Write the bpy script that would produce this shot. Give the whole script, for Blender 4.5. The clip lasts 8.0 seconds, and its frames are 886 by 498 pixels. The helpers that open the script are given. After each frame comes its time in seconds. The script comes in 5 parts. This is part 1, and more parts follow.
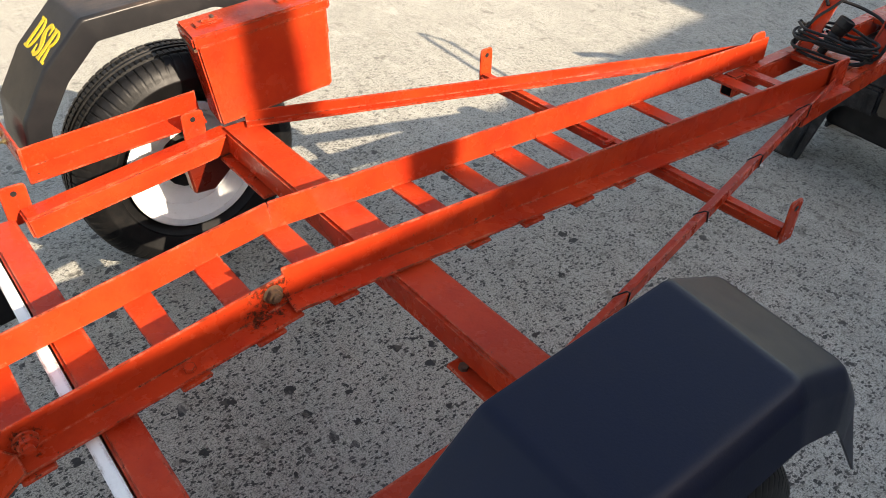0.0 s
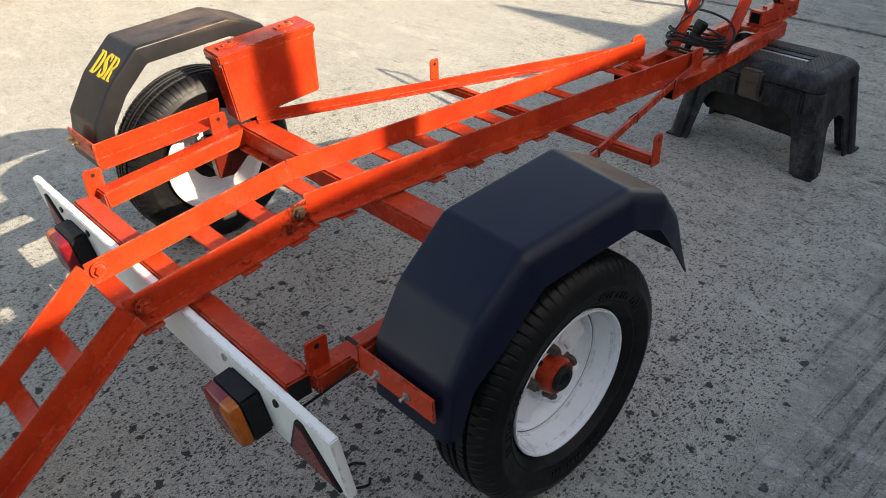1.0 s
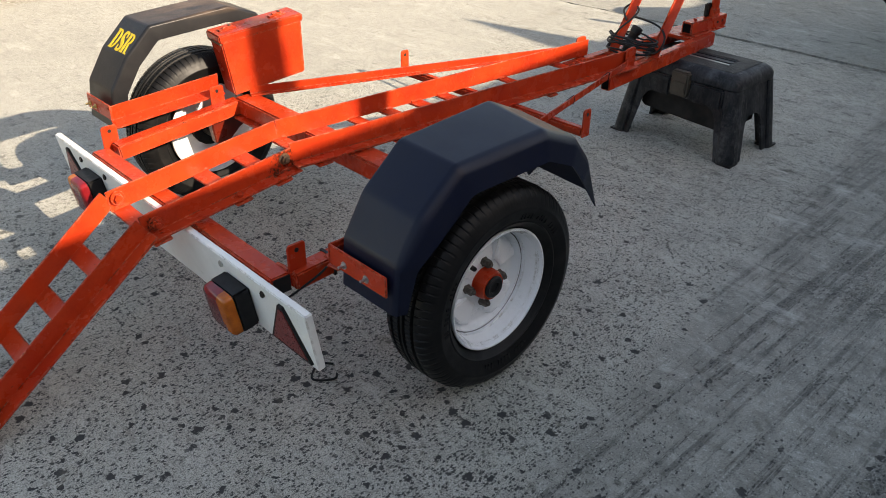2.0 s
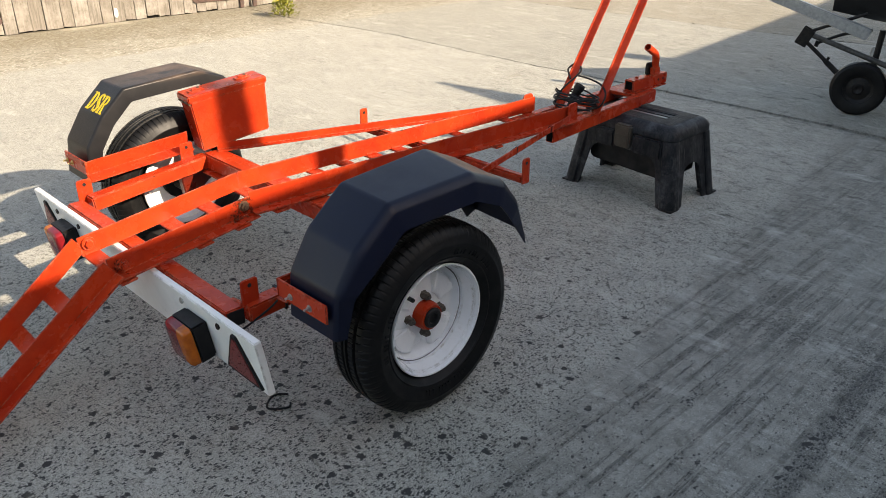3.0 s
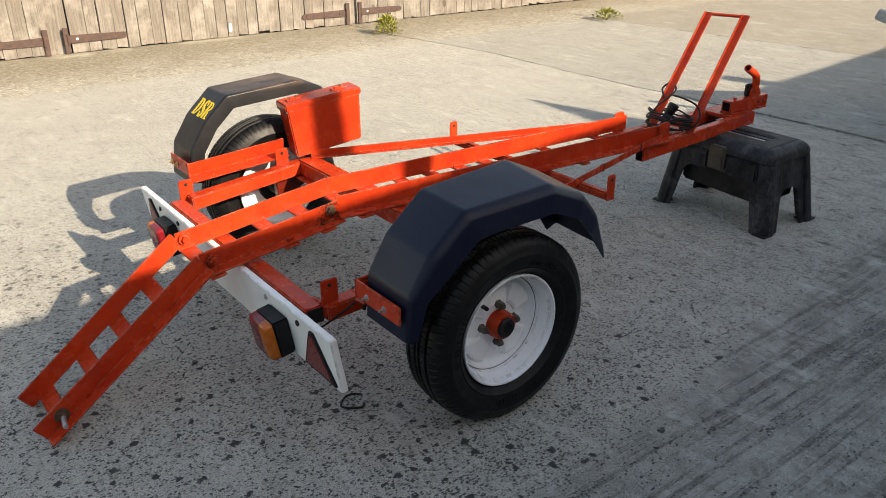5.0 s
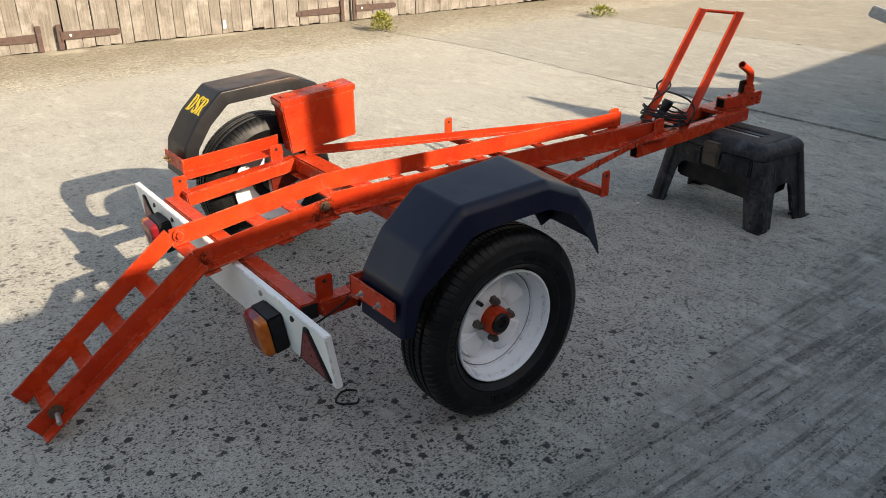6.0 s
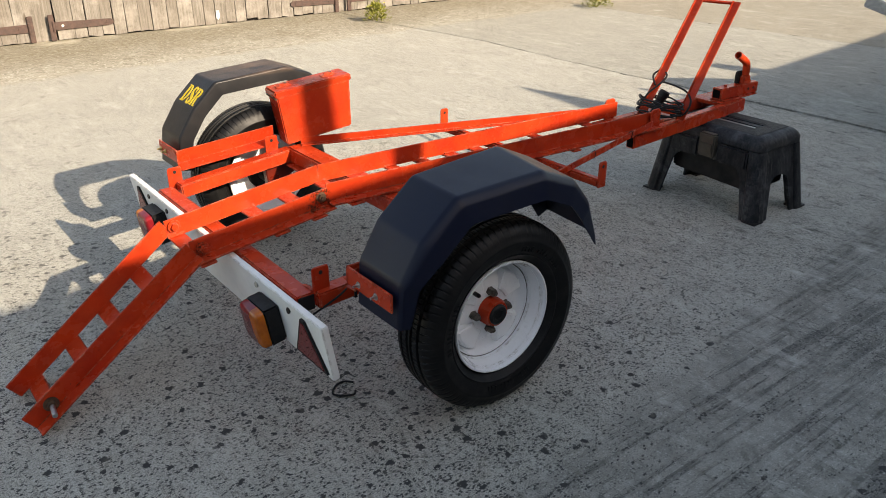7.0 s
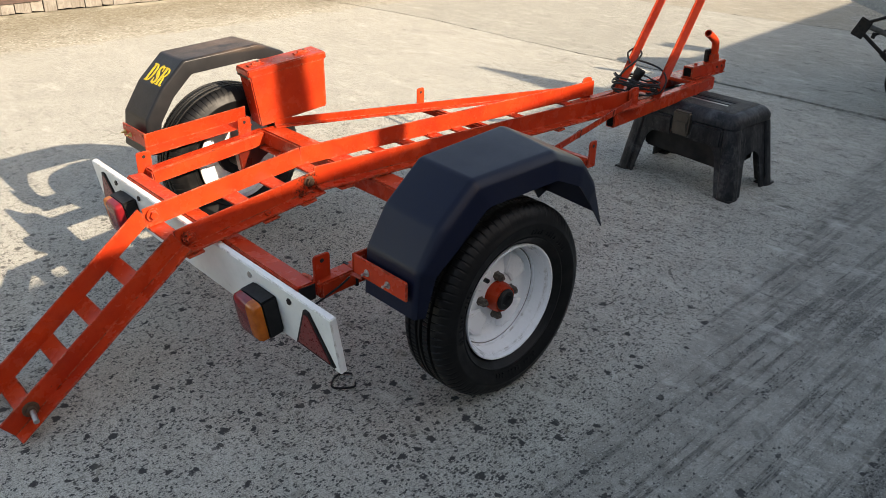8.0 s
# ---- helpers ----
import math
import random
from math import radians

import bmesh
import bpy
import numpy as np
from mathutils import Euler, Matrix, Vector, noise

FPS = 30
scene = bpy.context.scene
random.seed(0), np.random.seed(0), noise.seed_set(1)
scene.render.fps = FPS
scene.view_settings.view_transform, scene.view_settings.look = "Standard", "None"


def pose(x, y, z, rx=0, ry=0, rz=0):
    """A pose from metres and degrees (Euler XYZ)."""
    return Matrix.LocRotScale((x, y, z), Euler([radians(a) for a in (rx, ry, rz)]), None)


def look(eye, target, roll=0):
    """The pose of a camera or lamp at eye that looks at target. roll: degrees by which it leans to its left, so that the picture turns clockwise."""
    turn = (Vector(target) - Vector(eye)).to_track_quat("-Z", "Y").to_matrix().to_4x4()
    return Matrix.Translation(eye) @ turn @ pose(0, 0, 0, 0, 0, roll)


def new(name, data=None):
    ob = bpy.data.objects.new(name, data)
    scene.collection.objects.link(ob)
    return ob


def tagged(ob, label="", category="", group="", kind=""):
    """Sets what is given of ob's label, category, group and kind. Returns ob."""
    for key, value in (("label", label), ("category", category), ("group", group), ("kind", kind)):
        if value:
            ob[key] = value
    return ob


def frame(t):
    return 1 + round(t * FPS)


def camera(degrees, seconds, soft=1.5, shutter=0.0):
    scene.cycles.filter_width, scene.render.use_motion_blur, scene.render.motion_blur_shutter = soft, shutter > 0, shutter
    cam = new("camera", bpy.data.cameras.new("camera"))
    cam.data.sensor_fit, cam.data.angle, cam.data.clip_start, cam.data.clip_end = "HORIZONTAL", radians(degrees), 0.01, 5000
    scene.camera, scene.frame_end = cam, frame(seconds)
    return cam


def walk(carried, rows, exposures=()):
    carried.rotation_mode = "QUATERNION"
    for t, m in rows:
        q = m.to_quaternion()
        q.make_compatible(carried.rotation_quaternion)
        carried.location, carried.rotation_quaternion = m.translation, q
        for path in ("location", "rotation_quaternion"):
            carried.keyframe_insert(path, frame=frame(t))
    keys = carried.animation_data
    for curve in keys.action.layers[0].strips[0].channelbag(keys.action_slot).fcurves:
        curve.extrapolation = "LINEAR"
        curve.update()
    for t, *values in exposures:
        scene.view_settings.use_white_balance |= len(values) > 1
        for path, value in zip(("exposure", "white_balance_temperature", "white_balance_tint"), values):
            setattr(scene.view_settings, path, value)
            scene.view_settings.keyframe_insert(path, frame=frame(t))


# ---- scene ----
cam = camera(58.3, 8.0, 0.6)
PATH = [
    (0, (0.918, -0.477, 1.135), (-0.314, 0.529, -0.077), 1.2),
    (0.2, (1.026, -0.555, 1.147), (-0.195, 0.486, -0.047), 0.0),
    (0.3, (1.076, -0.596, 1.153), (-0.141, 0.472, -0.021), -0.2),
    (0.5, (1.169, -0.659, 1.178), (-0.055, 0.43, 0.031), -1.0),
    (0.8, (1.265, -0.771, 1.194), (0.036, 0.356, 0.091), -1.1),
    (1, (1.351, -0.863, 1.204), (0.107, 0.273, 0.127), -1.5),
    (1.2, (1.421, -0.948, 1.207), (0.187, 0.199, 0.128), -1.0),
    (2.3, (1.795, -1.123, 1.205), (0.541, 0.112, 0.255), 1.8),
    (2.5, (1.86, -1.136, 1.212), (0.592, 0.121, 0.311), 1.5),
    (3, (1.892, -1.139, 1.233), (0.617, 0.128, 0.356), 0.2),
    (3.5, (1.902, -1.12, 1.241), (0.579, 0.113, 0.386), -1.6),
    (4, (1.923, -1.114, 1.243), (0.572, 0.095, 0.399), -1.1),
    (4.5, (1.939, -1.127, 1.226), (0.492, -0.026, 0.394), -0.2),
    (6, (1.944, -1.129, 1.215), (0.507, -0.018, 0.377), -0.1),
    (6.5, (1.941, -1.128, 1.212), (0.516, -0.018, 0.353), -0.1),
    (7, (1.936, -1.13, 1.211), (0.515, -0.014, 0.354), -0.0),
    (7.5, (1.9, -1.155, 1.206), (0.486, -0.027, 0.353), -0.1),
    (8, (1.774, -1.217, 1.185), (0.479, 0.015, 0.288), 1.2),
]
EXPOSED = [(t, 1.375 + e, 8700, 13) for t, e in ((0.0, 0.18), (0.3, 0.05), (0.5, 0.05), (1.0, 0.06), (2.5, 0.03), (3.5, 0.03), (4.5, -0.10), (6.0, -0.14), (7.5, -0.14), (8.0, 0.03))]
walk(cam, [(t, look(eye, target, roll)) for t, eye, target, roll in PATH], EXPOSED)

# ---- world, sun, exposure ----
SUN_WAY = Vector((-1.76, -0.52, -1.0)).normalized()
world = bpy.data.worlds.new("world")
scene.world = world
world.use_nodes = True
wn = world.node_tree
wn.nodes.clear()
sky = wn.nodes.new("ShaderNodeTexSky")
sky.sky_type = "NISHITA"
sky.sun_disc = False
sky.sun_elevation = math.asin(-SUN_WAY.z)
sky.sun_rotation = math.atan2(-SUN_WAY.x, -SUN_WAY.y)
sky.air_density, sky.dust_density, sky.ozone_density = 1.0, 0.9, 0.8
bg = wn.nodes.new("ShaderNodeBackground")
bg.inputs["Strength"].default_value = 0.149
wo = wn.nodes.new("ShaderNodeOutputWorld")
wn.links.new(sky.outputs[0], bg.inputs[0])
wn.links.new(bg.outputs[0], wo.inputs[0])
sun_data = bpy.data.lights.new("sun", "SUN")
sun_data.energy, sun_data.angle, sun_data.color = 4.0, radians(0.53), (1.0, 0.965, 0.915)
sun = new("sun", sun_data)
sun.matrix_world = look(Vector((0, 0, 6)) - SUN_WAY * 6, (0, 0, 6))


# ---- materials ----
class Nodes:
    """A small builder of node materials."""

    def __init__(self, name):
        self.m = bpy.data.materials.new(name)
        self.m.use_nodes = True
        self.t = self.m.node_tree
        self.t.nodes.clear()
        self.out = self.t.nodes.new("ShaderNodeOutputMaterial")
        self.p = self.t.nodes.new("ShaderNodeBsdfPrincipled")
        self.t.links.new(self.p.outputs[0], self.out.inputs[0])
        self.co = self.t.nodes.new("ShaderNodeTexCoord").outputs["Object"]

    def link(self, a, b):
        self.t.links.new(a, b)

    def put(self, value, socket):
        if isinstance(value, (int, float)):
            socket.default_value = value
        elif isinstance(value, tuple):
            socket.default_value = (*value, 1.0)[:4] if len(value) == 3 and socket.type == "RGBA" else value
        else:
            self.link(value, socket)

    def noise(self, scale, detail=4.0, rough=0.6, co=None, distort=0.0):
        n = self.t.nodes.new("ShaderNodeTexNoise")
        n.inputs["Scale"].default_value, n.inputs["Detail"].default_value = scale, detail
        n.inputs["Roughness"].default_value, n.inputs["Distortion"].default_value = rough, distort
        self.link(co or self.co, n.inputs["Vector"])
        return n.outputs["Fac"]

    def cells(self, scale, feature="F1", co=None, out="Distance", rand=1.0):
        n = self.t.nodes.new("ShaderNodeTexVoronoi")
        n.feature = feature
        n.inputs["Scale"].default_value = scale
        n.inputs["Randomness"].default_value = rand
        self.link(co or self.co, n.inputs["Vector"])
        return n.outputs[out]

    def warp(self, scale, amount, co=None):
        """Coordinates shaken by a noise."""
        n = self.t.nodes.new("ShaderNodeTexNoise")
        n.inputs["Scale"].default_value, n.inputs["Detail"].default_value = scale, 3.0
        self.link(co or self.co, n.inputs["Vector"])
        sub = self.t.nodes.new("ShaderNodeVectorMath")
        sub.operation = "SUBTRACT"
        self.link(n.outputs["Color"], sub.inputs[0])
        sub.inputs[1].default_value = (0.5, 0.5, 0.5)
        mul = self.t.nodes.new("ShaderNodeVectorMath")
        mul.operation = "MULTIPLY_ADD"
        self.link(sub.outputs[0], mul.inputs[0])
        mul.inputs[1].default_value = (amount, amount, amount)
        self.link(co or self.co, mul.inputs[2])
        return mul.outputs[0]

    def chips(self, scale, co, share, size, soft=0.06):
        """Isolated grains of uneven size: one in some of the cells of a 2D Voronoi."""
        n = self.t.nodes.new("ShaderNodeTexVoronoi")
        n.voronoi_dimensions = "2D"
        n.inputs["Scale"].default_value = scale
        self.link(co, n.inputs["Vector"])
        c = self.t.nodes.new("ShaderNodeSeparateColor")
        self.link(n.outputs["Color"], c.inputs[0])
        radius = self.ramp(c.outputs[1], 0.0, 1.0, size * 0.35, size)
        there = self.math("LESS_THAN", c.outputs[0], share)
        inside = self.ramp(self.math("SUBTRACT", radius, n.outputs["Distance"]), 0.0, soft)
        return self.math("MULTIPLY", there, inside)

    def ramp(self, fac, lo, hi, a=0.0, b=1.0):
        n = self.t.nodes.new("ShaderNodeMapRange")
        n.clamp = True
        for k, v in (("From Min", lo), ("From Max", hi), ("To Min", a), ("To Max", b)):
            n.inputs[k].default_value = v
        self.put(fac, n.inputs["Value"])
        return n.outputs[0]

    def math(self, op, a, b=0.0):
        n = self.t.nodes.new("ShaderNodeMath")
        n.operation = op
        self.put(a, n.inputs[0])
        self.put(b, n.inputs[1])
        return n.outputs[0]

    def mix(self, fac, a, b):
        n = self.t.nodes.new("ShaderNodeMix")
        n.data_type = "RGBA"
        self.put(fac, n.inputs[0])
        self.put(a, n.inputs[6])
        self.put(b, n.inputs[7])
        return n.outputs[2]

    def map(self, scale=(1, 1, 1), rot=(0, 0, 0)):
        n = self.t.nodes.new("ShaderNodeMapping")
        n.inputs["Scale"].default_value = scale
        n.inputs["Rotation"].default_value = [radians(r) for r in rot]
        self.link(self.co, n.inputs["Vector"])
        return n.outputs[0]

    def axis(self, which):
        n = self.t.nodes.new("ShaderNodeSeparateXYZ")
        self.link(self.co, n.inputs[0])
        return n.outputs[which]

    def random(self):
        return self.t.nodes.new("ShaderNodeObjectInfo").outputs["Random"]

    def bump(self, height, strength=0.3, distance=0.002):
        n = self.t.nodes.new("ShaderNodeBump")
        n.inputs["Strength"].default_value, n.inputs["Distance"].default_value = strength, distance
        self.link(height, n.inputs["Height"])
        self.link(n.outputs[0], self.p.inputs["Normal"])

    def done(self, color, rough=0.5, metal=0.0, spec=0.5, coat=0.0):
        self.put(color, self.p.inputs["Base Color"])
        self.put(rough, self.p.inputs["Roughness"])
        self.put(metal, self.p.inputs["Metallic"])
        self.put(spec, self.p.inputs["Specular IOR Level"])
        self.put(coat, self.p.inputs["Coat Weight"])
        return self.m


def painted(name, a, b, under, chips=0.72, rough=0.34, bump=0.25, worn=(0.62, 0.27, 0.18), edge=0.75, dirt=0.36, greasy=(), spec=0.29):
    """Hand-brushed gloss paint: two tones, grime, runs, chips down to what is under it, rubbed and highlighted edges,
    uneven film.
    """
    n = Nodes(name)
    tone = n.mix(n.ramp(n.noise(7, 6, 0.65), 0.35, 0.65), a, b)
    grime = n.ramp(n.noise(11, 9, 0.80), 0.51, 0.74, 0.0, dirt)
    tone = n.mix(grime, tone, tuple(v * 0.40 for v in b))
    soot = n.math("MULTIPLY", n.ramp(n.noise(45, 8, 0.8), 0.57, 0.69, 0.0, dirt * 1.6), n.ramp(n.noise(5, 4), 0.50, 0.62))
    tone = n.mix(soot, tone, tuple(v * 0.5 for v in under))
    scuff = n.ramp(n.noise(38, 8, 0.8), 0.64, 0.74, 0.0, 0.45)
    tone = n.mix(n.math("MULTIPLY", scuff, n.ramp(n.noise(3.5, 3), 0.45, 0.62)), tone, worn)
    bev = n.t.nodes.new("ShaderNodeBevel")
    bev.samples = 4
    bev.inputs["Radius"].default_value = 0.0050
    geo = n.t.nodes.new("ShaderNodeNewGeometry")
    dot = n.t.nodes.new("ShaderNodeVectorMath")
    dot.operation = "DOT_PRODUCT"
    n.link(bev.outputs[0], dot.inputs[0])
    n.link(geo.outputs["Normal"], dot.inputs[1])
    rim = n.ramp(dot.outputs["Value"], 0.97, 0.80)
    # pale edges: rubbed paint together with edge highlights put into the colour
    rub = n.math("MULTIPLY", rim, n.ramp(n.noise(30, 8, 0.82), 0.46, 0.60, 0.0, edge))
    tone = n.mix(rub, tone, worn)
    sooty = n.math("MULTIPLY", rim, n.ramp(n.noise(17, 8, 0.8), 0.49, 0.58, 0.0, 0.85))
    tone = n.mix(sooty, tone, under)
    for x, y, z, size in greasy:
        # dark grease and rust spread round a joint
        off = n.t.nodes.new("ShaderNodeVectorMath")
        off.operation = "DISTANCE"
        n.link(n.co, off.inputs[0])
        off.inputs[1].default_value = (x, y, z)
        reach = n.ramp(off.outputs["Value"], size, size * 0.15)
        spread = n.ramp(n.math("ADD", n.noise(70, 8, 0.8), n.math("MULTIPLY", reach, 0.24)), 0.64, 0.72)
        tone = n.mix(n.math("MULTIPLY", n.math("MULTIPLY", spread, n.ramp(reach, 0.0, 0.25)), 0.9), tone, tuple(v * 0.45 for v in under))
    chip = n.ramp(n.math("ADD", n.noise(60, 6, 0.7), n.math("MULTIPLY", rim, 0.09)), chips - 0.02, chips + 0.01)
    col = n.mix(chip, tone, under)
    film = n.noise(120, 4)
    n.bump(n.math("ADD", film, n.math("MULTIPLY", n.noise(30, 6), 2.4)), bump, 0.0024)
    return n.done(col, n.ramp(n.noise(18, 5), 0.3, 0.7, rough - 0.10, rough + 0.16), 0.0, spec)


def simple(name, a, b, scale=20, rough=0.5, metal=0.0, bump=0.15, bscale=120, spec=0.5):
    n = Nodes(name)
    col = n.mix(n.ramp(n.noise(scale, 6), 0.35, 0.68), a, b)
    n.bump(n.noise(bscale, 4), bump, 0.001)
    return n.done(col, n.ramp(n.noise(scale * 1.7, 4), 0.3, 0.7, max(rough - 0.08, 0.05), rough + 0.1), metal, spec)


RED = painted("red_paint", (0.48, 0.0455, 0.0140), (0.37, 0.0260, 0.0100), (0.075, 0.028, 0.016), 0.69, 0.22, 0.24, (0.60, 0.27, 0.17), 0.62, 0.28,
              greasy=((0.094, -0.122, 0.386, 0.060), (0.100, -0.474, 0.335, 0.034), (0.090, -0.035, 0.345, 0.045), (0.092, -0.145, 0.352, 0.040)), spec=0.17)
WHITE = painted("white_paint", (0.78, 0.78, 0.76), (0.70, 0.70, 0.68), (0.35, 0.30, 0.25), 0.75, 0.4, 0.15, (0.60, 0.58, 0.54), 0.3, 0.20)
WHEEL_WHITE = painted("wheel_white_paint", (0.84, 0.85, 0.86), (0.78, 0.79, 0.80), (0.40, 0.37, 0.33), 0.78, 0.30, 0.1, (0.55, 0.54, 0.52), 0.3, 0.12)
# darkened copy of the red: shade on the left suspension arm put into colour
SHADED_RED = painted("shaded_red_paint", (0.13, 0.011, 0.004), (0.09, 0.008, 0.004), (0.04, 0.02, 0.012), 0.68)
RIM_SEAM = simple("grey_seam", (0.20, 0.19, 0.18), (0.075, 0.068, 0.06), 25, 0.8)
RUST = simple("rusty_steel", (0.16, 0.09, 0.05), (0.07, 0.05, 0.04), 160, 0.6, 0.5)
NUT = simple("dull_nut_steel", (0.14, 0.125, 0.11), (0.065, 0.045, 0.034), 140, 0.5, 0.6)
STEEL = simple("zinc_steel", (0.50, 0.50, 0.48), (0.36, 0.35, 0.33), 90, 0.35, 0.9)
BRASS = simple("brassy_zinc", (0.60, 0.46, 0.20), (0.45, 0.34, 0.16), 90, 0.35, 0.9)
RUBBER = simple("black_rubber_cable", (0.007, 0.007, 0.008), (0.014, 0.013, 0.013), 60, 0.5, 0, 0.1, 120, 0.22)
BLACK = simple("black_plastic", (0.007, 0.007, 0.008), (0.014, 0.013, 0.013), 40, 0.45, 0, 0.1, 120, 0.22)
# near-black of solid plugs that stand for the shade inside hollow ends
HOLLOW_SHADE = simple("hollow_shade", (0.004, 0.004, 0.004), (0.007, 0.006, 0.006), 40, 0.9, 0, 0.1, 120, 0.05)
YELLOW = simple("yellow_stencil_paint", (0.72, 0.52, 0.02), (0.58, 0.42, 0.03), 120, 0.6)
LENS_RED = simple("red_lens", (0.22, 0.010, 0.014), (0.11, 0.007, 0.010), 25, 0.15, 0, 0.25, 260)
LENS_AMBER = simple("amber_lens", (0.48, 0.115, 0.008), (0.24, 0.045, 0.006), 25, 0.15, 0, 0.25, 260)
REFLECTOR = simple("red_reflector", (0.20, 0.02, 0.018), (0.13, 0.016, 0.015), 90, 0.3, 0, 0.4, 400)


def guard_material(name, deep, dusty, spec):
    n = Nodes(name)
    dust = n.ramp(n.noise(10, 8, 0.74), 0.42, 0.76, 0.0, 0.45)
    col = n.mix(dust, deep, dusty)
    rub = n.math("MULTIPLY", n.ramp(n.noise(9, 9, 0.8, n.map((1, 0.35, 1))), 0.42, 0.62), n.ramp(n.axis(0), -0.45, -0.60))
    rub = n.math("MULTIPLY", rub, n.ramp(n.axis(2), 0.585, 0.598))
    col = n.mix(n.math("MULTIPLY", rub, 0.9), col, (0.135, 0.088, 0.062))
    n.bump(n.noise(380, 3), 0.22, 0.0008)
    return n.done(col, n.ramp(n.noise(9, 5), 0.3, 0.7, 0.30, 0.44), 0.0, spec)


# the navy paints the sky's reflection into the shaded near guard
GUARD = guard_material("mudguard_plastic", (0.0048, 0.0078, 0.0212), (0.0115, 0.0120, 0.0165), 0.20)
# sunlit copy for the worn far guard: neutral and lighter
GUARD_SUNLIT = guard_material("sunlit_mudguard_plastic", (0.0105, 0.0108, 0.0125), (0.030, 0.029, 0.028), 0.22)


def tyre_material():
    n = Nodes("tyre_rubber")
    dust = n.ramp(n.noise(26, 6, 0.7), 0.48, 0.8, 0.0, 0.5)
    col = n.mix(dust, (0.0048, 0.0048, 0.0052), (0.026, 0.024, 0.022))
    n.bump(n.noise(220, 4), 0.2, 0.001)
    return n.done(col, n.ramp(n.noise(20, 4), 0.3, 0.7, 0.40, 0.58), 0.0, 0.22)


TYRE = tyre_material()


def stool_material():
    n = Nodes("worn_grey_plastic")
    wear = n.ramp(n.noise(16, 8, 0.82, n.map((1, 1, 0.4))), 0.44, 0.72, 0.0, 0.55)
    col = n.mix(wear, (0.0095, 0.0105, 0.0125), (0.095, 0.095, 0.097))
    patch = n.math("MULTIPLY", n.ramp(n.noise(7, 6, 0.7), 0.52, 0.62), n.ramp(n.noise(45, 5, 0.8), 0.35, 0.6))
    col = n.mix(n.math("MULTIPLY", patch, 0.42), col, (0.125, 0.130, 0.142))
    streak = n.ramp(n.noise(20, 7, 0.8, n.map((1, 1, 0.25))), 0.55, 0.66, 0.0, 0.6)
    col = n.mix(streak, col, (0.135, 0.132, 0.128))
    n.bump(n.noise(300, 4), 0.2, 0.0008)
    return n.done(col, n.ramp(n.noise(30, 5), 0.3, 0.7, 0.42, 0.68), 0.0, 0.22)


STOOL = stool_material()
STOOL_DARK = simple("dark_stool_plastic", (0.008, 0.008, 0.009), (0.026, 0.025, 0.024), 14, 0.5, 0, 0.15, 120, 0.2)
LID_TOP = simple("worn_brown_tread", (0.055, 0.050, 0.044), (0.105, 0.096, 0.086), 9, 0.6)
LATCH = simple("brown_latch_plastic", (0.055, 0.046, 0.036), (0.085, 0.072, 0.055), 30, 0.5)


